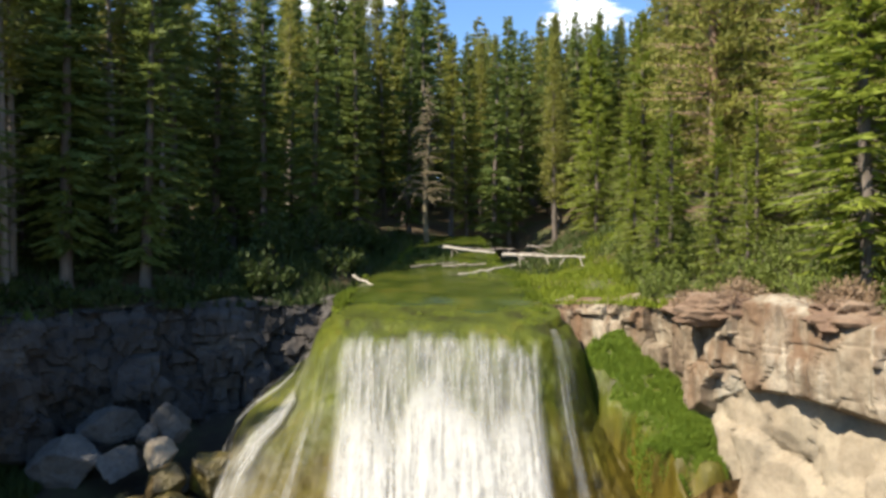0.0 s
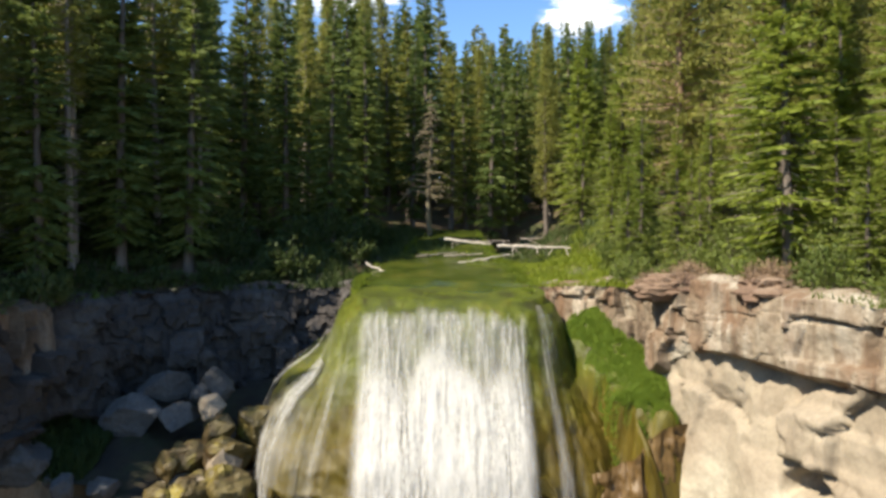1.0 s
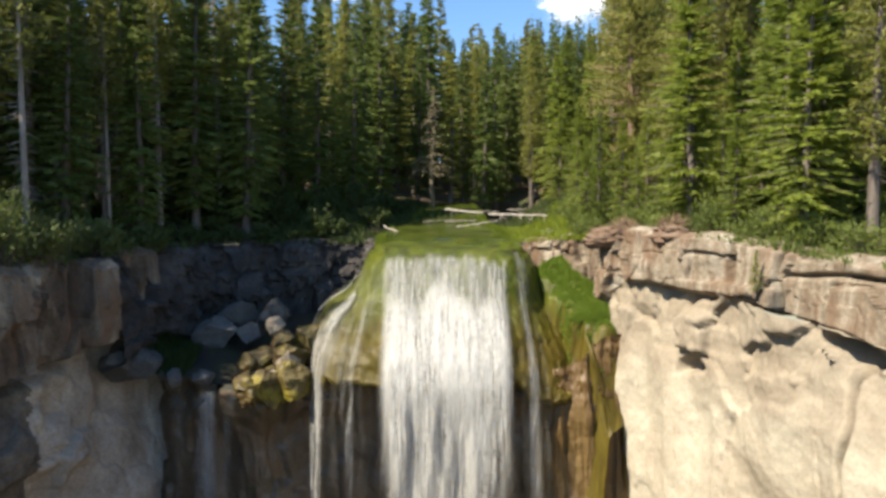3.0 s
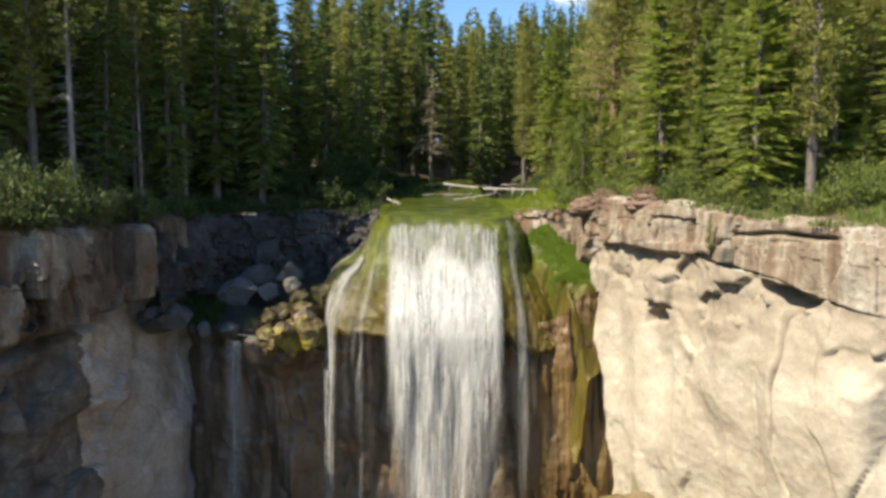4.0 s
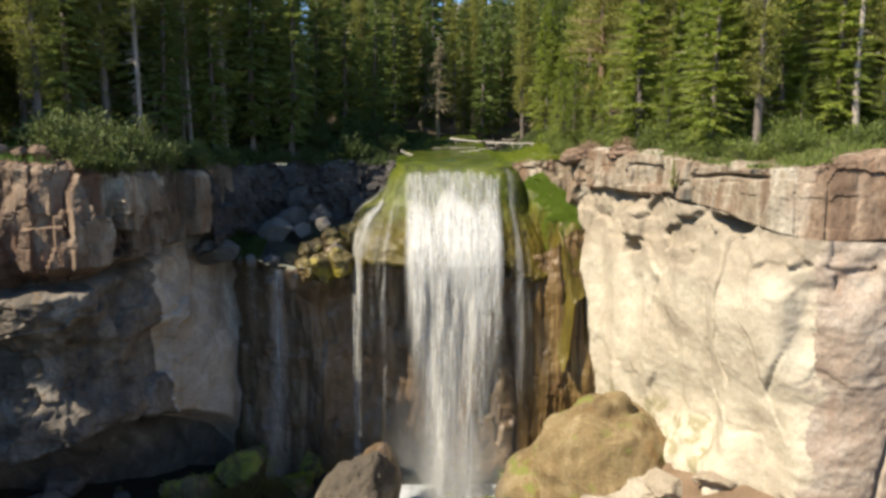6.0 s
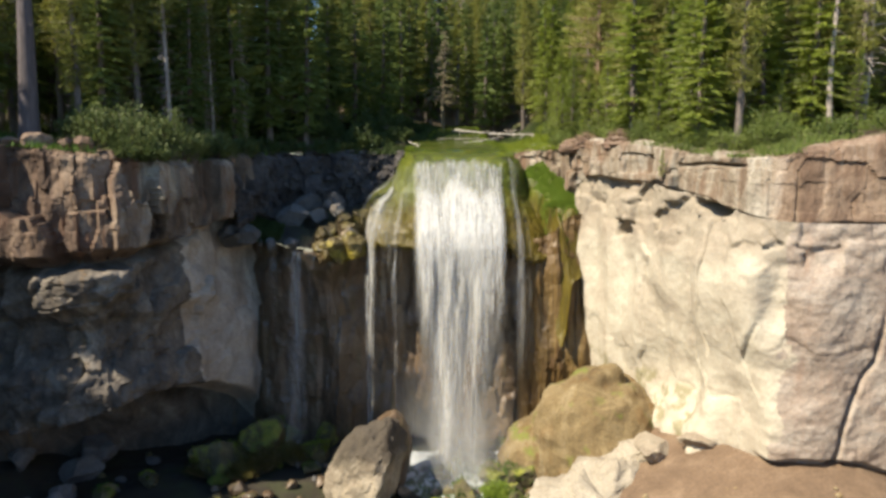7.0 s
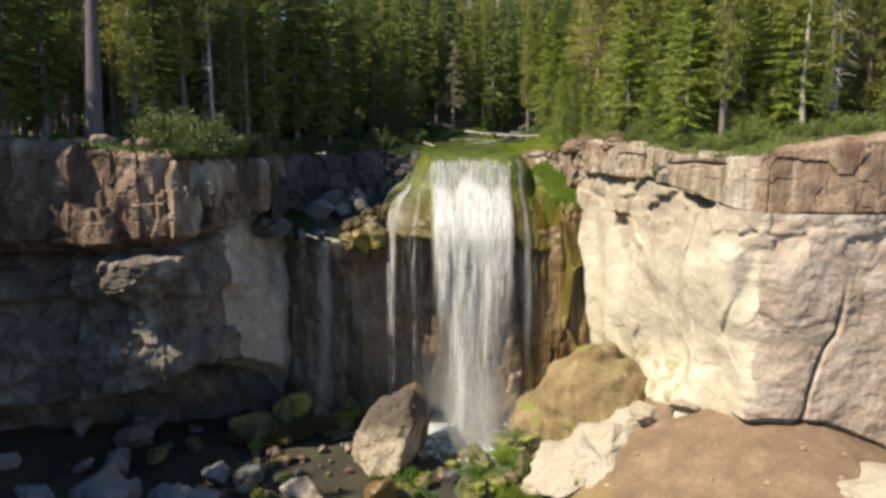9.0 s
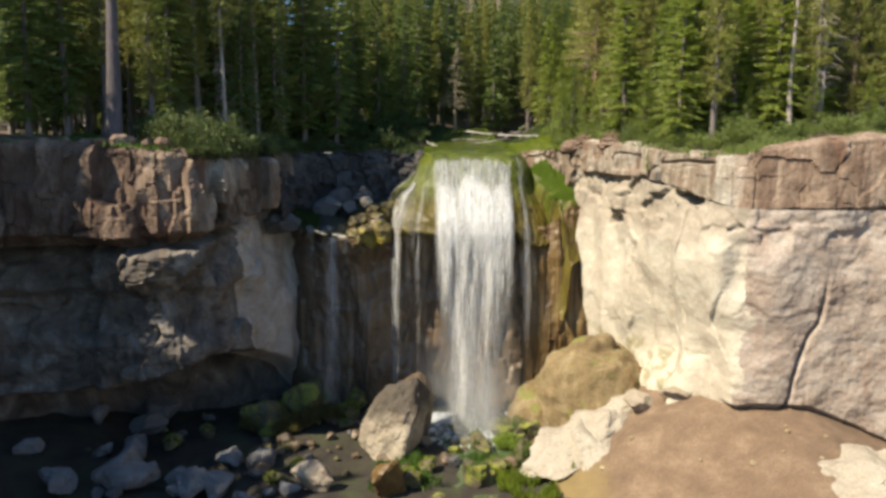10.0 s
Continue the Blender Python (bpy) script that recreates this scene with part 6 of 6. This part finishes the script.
def bank_feet(x0, x1, y0, y1, test=None):
    def feet(rng, n):
        x, y = rng.uniform(x0, x1, n), rng.uniform(y0, y1, n)
        if test is not None:
            k = test(x, y)
            x, y = x[k], y[k]
        return np.stack([x, y, ground_z(x, y) - 0.03], -1)
    return feet


def right_bank(x, y):
    d = ((x - 5.0) / 2.6) ** 2 + ((y - 23.0) / 4.4) ** 2 + 0.25 * vnoise(np.stack([x, y, x * 0], -1), 3)
    return (d < 1) & ~in_canyon(x, y)


turf("bank_grass", "bright green grass on the stream bank", 22000, bank_feet(2.2, 8, 18.5, 28, right_bank), GRASS, 0.22, 801)
turf("bank_grass", "bright green grass at the water's far edge", 12000, bank_feet(1.0, 8.0, 26, 33), GRASS, 0.22, 802)
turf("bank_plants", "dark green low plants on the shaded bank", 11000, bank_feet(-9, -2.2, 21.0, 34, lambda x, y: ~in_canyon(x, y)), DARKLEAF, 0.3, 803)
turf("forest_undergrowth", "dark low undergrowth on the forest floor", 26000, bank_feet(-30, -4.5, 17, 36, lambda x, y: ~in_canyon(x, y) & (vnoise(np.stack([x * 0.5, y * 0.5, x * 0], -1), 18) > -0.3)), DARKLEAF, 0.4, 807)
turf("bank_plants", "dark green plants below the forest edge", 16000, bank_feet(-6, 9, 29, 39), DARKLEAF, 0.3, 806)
turf("rim_grass", "mixed low plants along the sunny cliff edge", 60000, bank_feet(6, 26, 3, 24, lambda x, y: ~in_canyon(x, y) & (vnoise(np.stack([x * 0.6, y * 0.6, x * 0], -1), 8) > -0.2)), SHRUB, 0.26, 804)
turf("rim_grass", "sparse green plants on the left cliff edge", 14000, bank_feet(-27, -11, 7, 22, lambda x, y: ~in_canyon(x, y) & (vnoise(np.stack([x * 0.7, y * 0.7, x * 0], -1), 9) > 0.1)), DARKGRASS, 0.25, 805)


def ledge_point(a, w):
    """The sloping ledge between the hump and the cream cliff: a down its length, w across it."""
    x = 5.35 + 1.05 * a + w * (1.2 - 0.6 * a)
    y = 20.2 - 4.2 * a + 0.35 * w
    z = 17.3 - 2.75 * a + 0.40 * w - 0.3 * w * w
    p = np.stack([x, y, z], -1)
    return p + 0.17 * fbm(p * 1.3, 4, 66, 0.6)[..., None]


la, lw = np.meshgrid(np.linspace(-0.12, 1.12, 70), np.linspace(-1.35, 1.35, 50), indexing="ij")
lp = ledge_point(la, lw)
drop = smooth(0.85, 1.35, np.abs(lw) + 0.25 * vnoise(lp * 1.1, 67)) + 1.3 * smooth(0.80, 1.12, la + 0.10 * vnoise(lp * 1.4, 68))
lp[..., 2] -= 2.6 * drop + 0.10 * np.abs(fbm(lp * 1.8, 4, 69))
tagged(put("grassy_ledge", mesh_of("grassy_ledge", lp.reshape(-1, 3), grid_faces(70, 50), ALGAE)), "sloping green-brown rock ledge grown with grass beside the hump", "rock", kind="structure")


def slope_feet(rng, n):
    a, w = rng.uniform(-0.10, 0.95, n), rng.uniform(-1.1, 1.1, n)
    p = ledge_point(a, w)
    edge = smooth(0.6, 1.1, np.abs(w)) + smooth(0.7, 0.95, a)
    k = vnoise(p * 1.6, 12) + 0.6 * vnoise(p * 4, 13) > -0.75 + 1.1 * edge
    p[:, 2] -= 2.6 * (smooth(0.85, 1.35, np.abs(w) + 0.25 * vnoise(p * 1.1, 67)) + 1.3 * smooth(0.80, 1.12, a + 0.10 * vnoise(p * 1.4, 68))) + 0.10 * np.abs(fbm(p * 1.8, 4, 69))
    return p[k]


turf("slope_grass", "bright green grass hanging between hump and cliff", 60000, slope_feet, LUSH, 0.15, 811)


def bench_feet(rng, n):
    x, y = rng.uniform(-13.2, -10.6, n), rng.uniform(16.4, 20.5, n)
    return np.stack([x, y, bench_z(x, y)], -1)


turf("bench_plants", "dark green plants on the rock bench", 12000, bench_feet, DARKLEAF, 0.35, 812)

def crest_feet(rng, n):
    u, d = rng.uniform(0.12, 0.85, n), rng.uniform(0.0, 5.0, n)
    p = crest_back(u, np.maximum(d, 0))
    k = vnoise(p * 1.5, 21) + 0.4 * vnoise(p * 5, 22) > 0.05 + 0.05 * d
    return p[k] + np.array((0, 0, 0.0))


turf("crest_moss", "bright green moss along the brink of the fall", 16000, crest_feet, GRASS, 0.05, 813, "moss")


def edge_feet(rng, n):
    """Both edges of the stream behind the fall, in uneven clumps."""
    d = rng.uniform(0.8, 16.0, n)
    u = np.where(rng.random(n) < 0.5, 0.19, 0.82) + rng.normal(size=n) * 0.035
    p = crest_back(np.clip(u, 0.1, 0.9), d)
    k = vnoise(p * 0.8, 51) + 0.5 * vnoise(p * 2.4, 52) > -0.1
    return p[k] + np.array((0, 0, 0.08))


turf("stream_edge_plants", "green plants hanging over the edges of the stream", 16000, edge_feet, GRASS, 0.16, 816, "grass")


def base_feet(rng, n):
    x, y = rng.uniform(-6, 5.5, n), rng.uniform(4, 15.8, n)
    k = vnoise(np.stack([x * 0.5, y * 0.5, x * 0], -1), 31) + 0.4 * vnoise(np.stack([x * 1.7, y * 1.7, x * 0], -1), 32) > 0.12 + 0.05 * np.maximum(0, 9 - y) - 0.25 * (np.abs(x - 2.6) < 1.6)
    x, y = x[k], y[k]
    return np.stack([x, y, floor_z(x, y) + rng.uniform(0, 0.25, len(x))], -1)


turf("creek_plants", "wet green moss and plants round the plunge pool", 20000, base_feet, DARKGRASS, 0.30, 814, "moss")


def damp_feet(rng, n):
    x, y = rng.uniform(0.6, 5.2, n), rng.uniform(3, 12.5, n)
    k = vnoise(np.stack([x * 0.9, y * 0.9, x * 0], -1), 41) + 0.5 * vnoise(np.stack([x * 2.6, y * 2.6, x * 0], -1), 42) > 0.15 + 0.25 * np.abs(x - 2.4 + 0.12 * (y - 8))
    x, y = x[k], y[k]
    return np.stack([x, y, floor_z(x, y) + rng.uniform(0, 0.35, len(x))], -1)


turf("creek_grass", "bright green plants on the damp bank beside the pool", 26000, damp_feet, GRASS, 0.26, 815, "grass")

# ---- fallen logs ----


def log(a, b, r, seed, label, stubs=5, wood=DEADWOOD):
    rng = np.random.default_rng(seed)
    a, b = np.array(a, float), np.array(b, float)
    t = np.linspace(0, 1, 9)[:, None]
    p = a + (b - a) * t + rng.normal(size=(9, 3)) * 0.02
    rad = np.linspace(r, r * 0.6, 9)
    root = empty("fallen_log", *a)
    stem = put("stem", mesh_of("stem", *tube(p - a, rad, 8), wood), root)
    if stubs:
        f = rng.uniform(0.1, 0.95, stubs)
        q = a + (b - a) * f[:, None] - a
        w = rng.normal(size=(stubs, 3)) * np.array((0.4, 0.4, 0.3)) + np.array((0, -0.2, -0.35))
        for k in range(stubs):
            put("broken_branch", mesh_of("broken_branch", *rods(q[k:k + 1], (q + w)[k:k + 1], 0.03, 0.01, 4), wood), stem)
    return tagged(root, label, "log", "fallen logs")


log((2.6, 30.2, 19.75), (6.0, 29.0, 19.65), 0.075, 1, "bleached fallen log across the stream", 7)
log((0.0, 31.5, 20.1), (2.3, 30.4, 19.8), 0.075, 2, "weathered grey log at the stream's edge", 3)
log((-3.4, 26.0, 19.0), (-2.0, 24.6, 18.5), 0.05, 3, "thin dead branch lying over the bank", 3)
log((0.6, 27.5, 18.95), (3.0, 28.6, 19.35), 0.06, 4, "thin dead branch in the stream", 3)

twigs = np.random.default_rng(61)
for k in range(7):
    x, y = twigs.uniform(-1.5, 6.5), twigs.uniform(28.5, 33.5)
    a, n = twigs.uniform(-0.7, 0.7), twigs.uniform(0.9, 2.4)
    z = max(gz(x, y), float(stream_z(y))) + 0.12
    log((x, y, z), (x + n * math.cos(a), y + n * math.sin(a), z + twigs.uniform(-0.05, 0.25)), twigs.uniform(0.025, 0.05), 30 + k, "thin weathered branch lying beside the stream", 2, GREYWOOD)

# ---- clouds ----


def cloud(x, y, z, w, h, turn):
    """A far cloud with soft, torn edges on a gently bowed sheet."""
    u, v = np.meshgrid(np.linspace(-1, 1, 25), np.linspace(-1, 1, 25), indexing="ij")
    p = np.stack([u, 0.15 * (u * u + v * v), v], -1)
    ob = put("cloud", mesh_of("cloud", p.reshape(-1, 3), grid_faces(25, 25), CLOUD))
    ob.matrix_basis = pose(x, y, z, 0, turn, 0) @ Matrix.Diagonal((w, w, h, 1))
    return tagged(ob, "soft white fair-weather cloud in a blue sky", "cloud", kind="structure")


cloud(415, 2000, 690, 170, 95, 0)
cloud(-280, 2000, 735, 240, 90, 180)
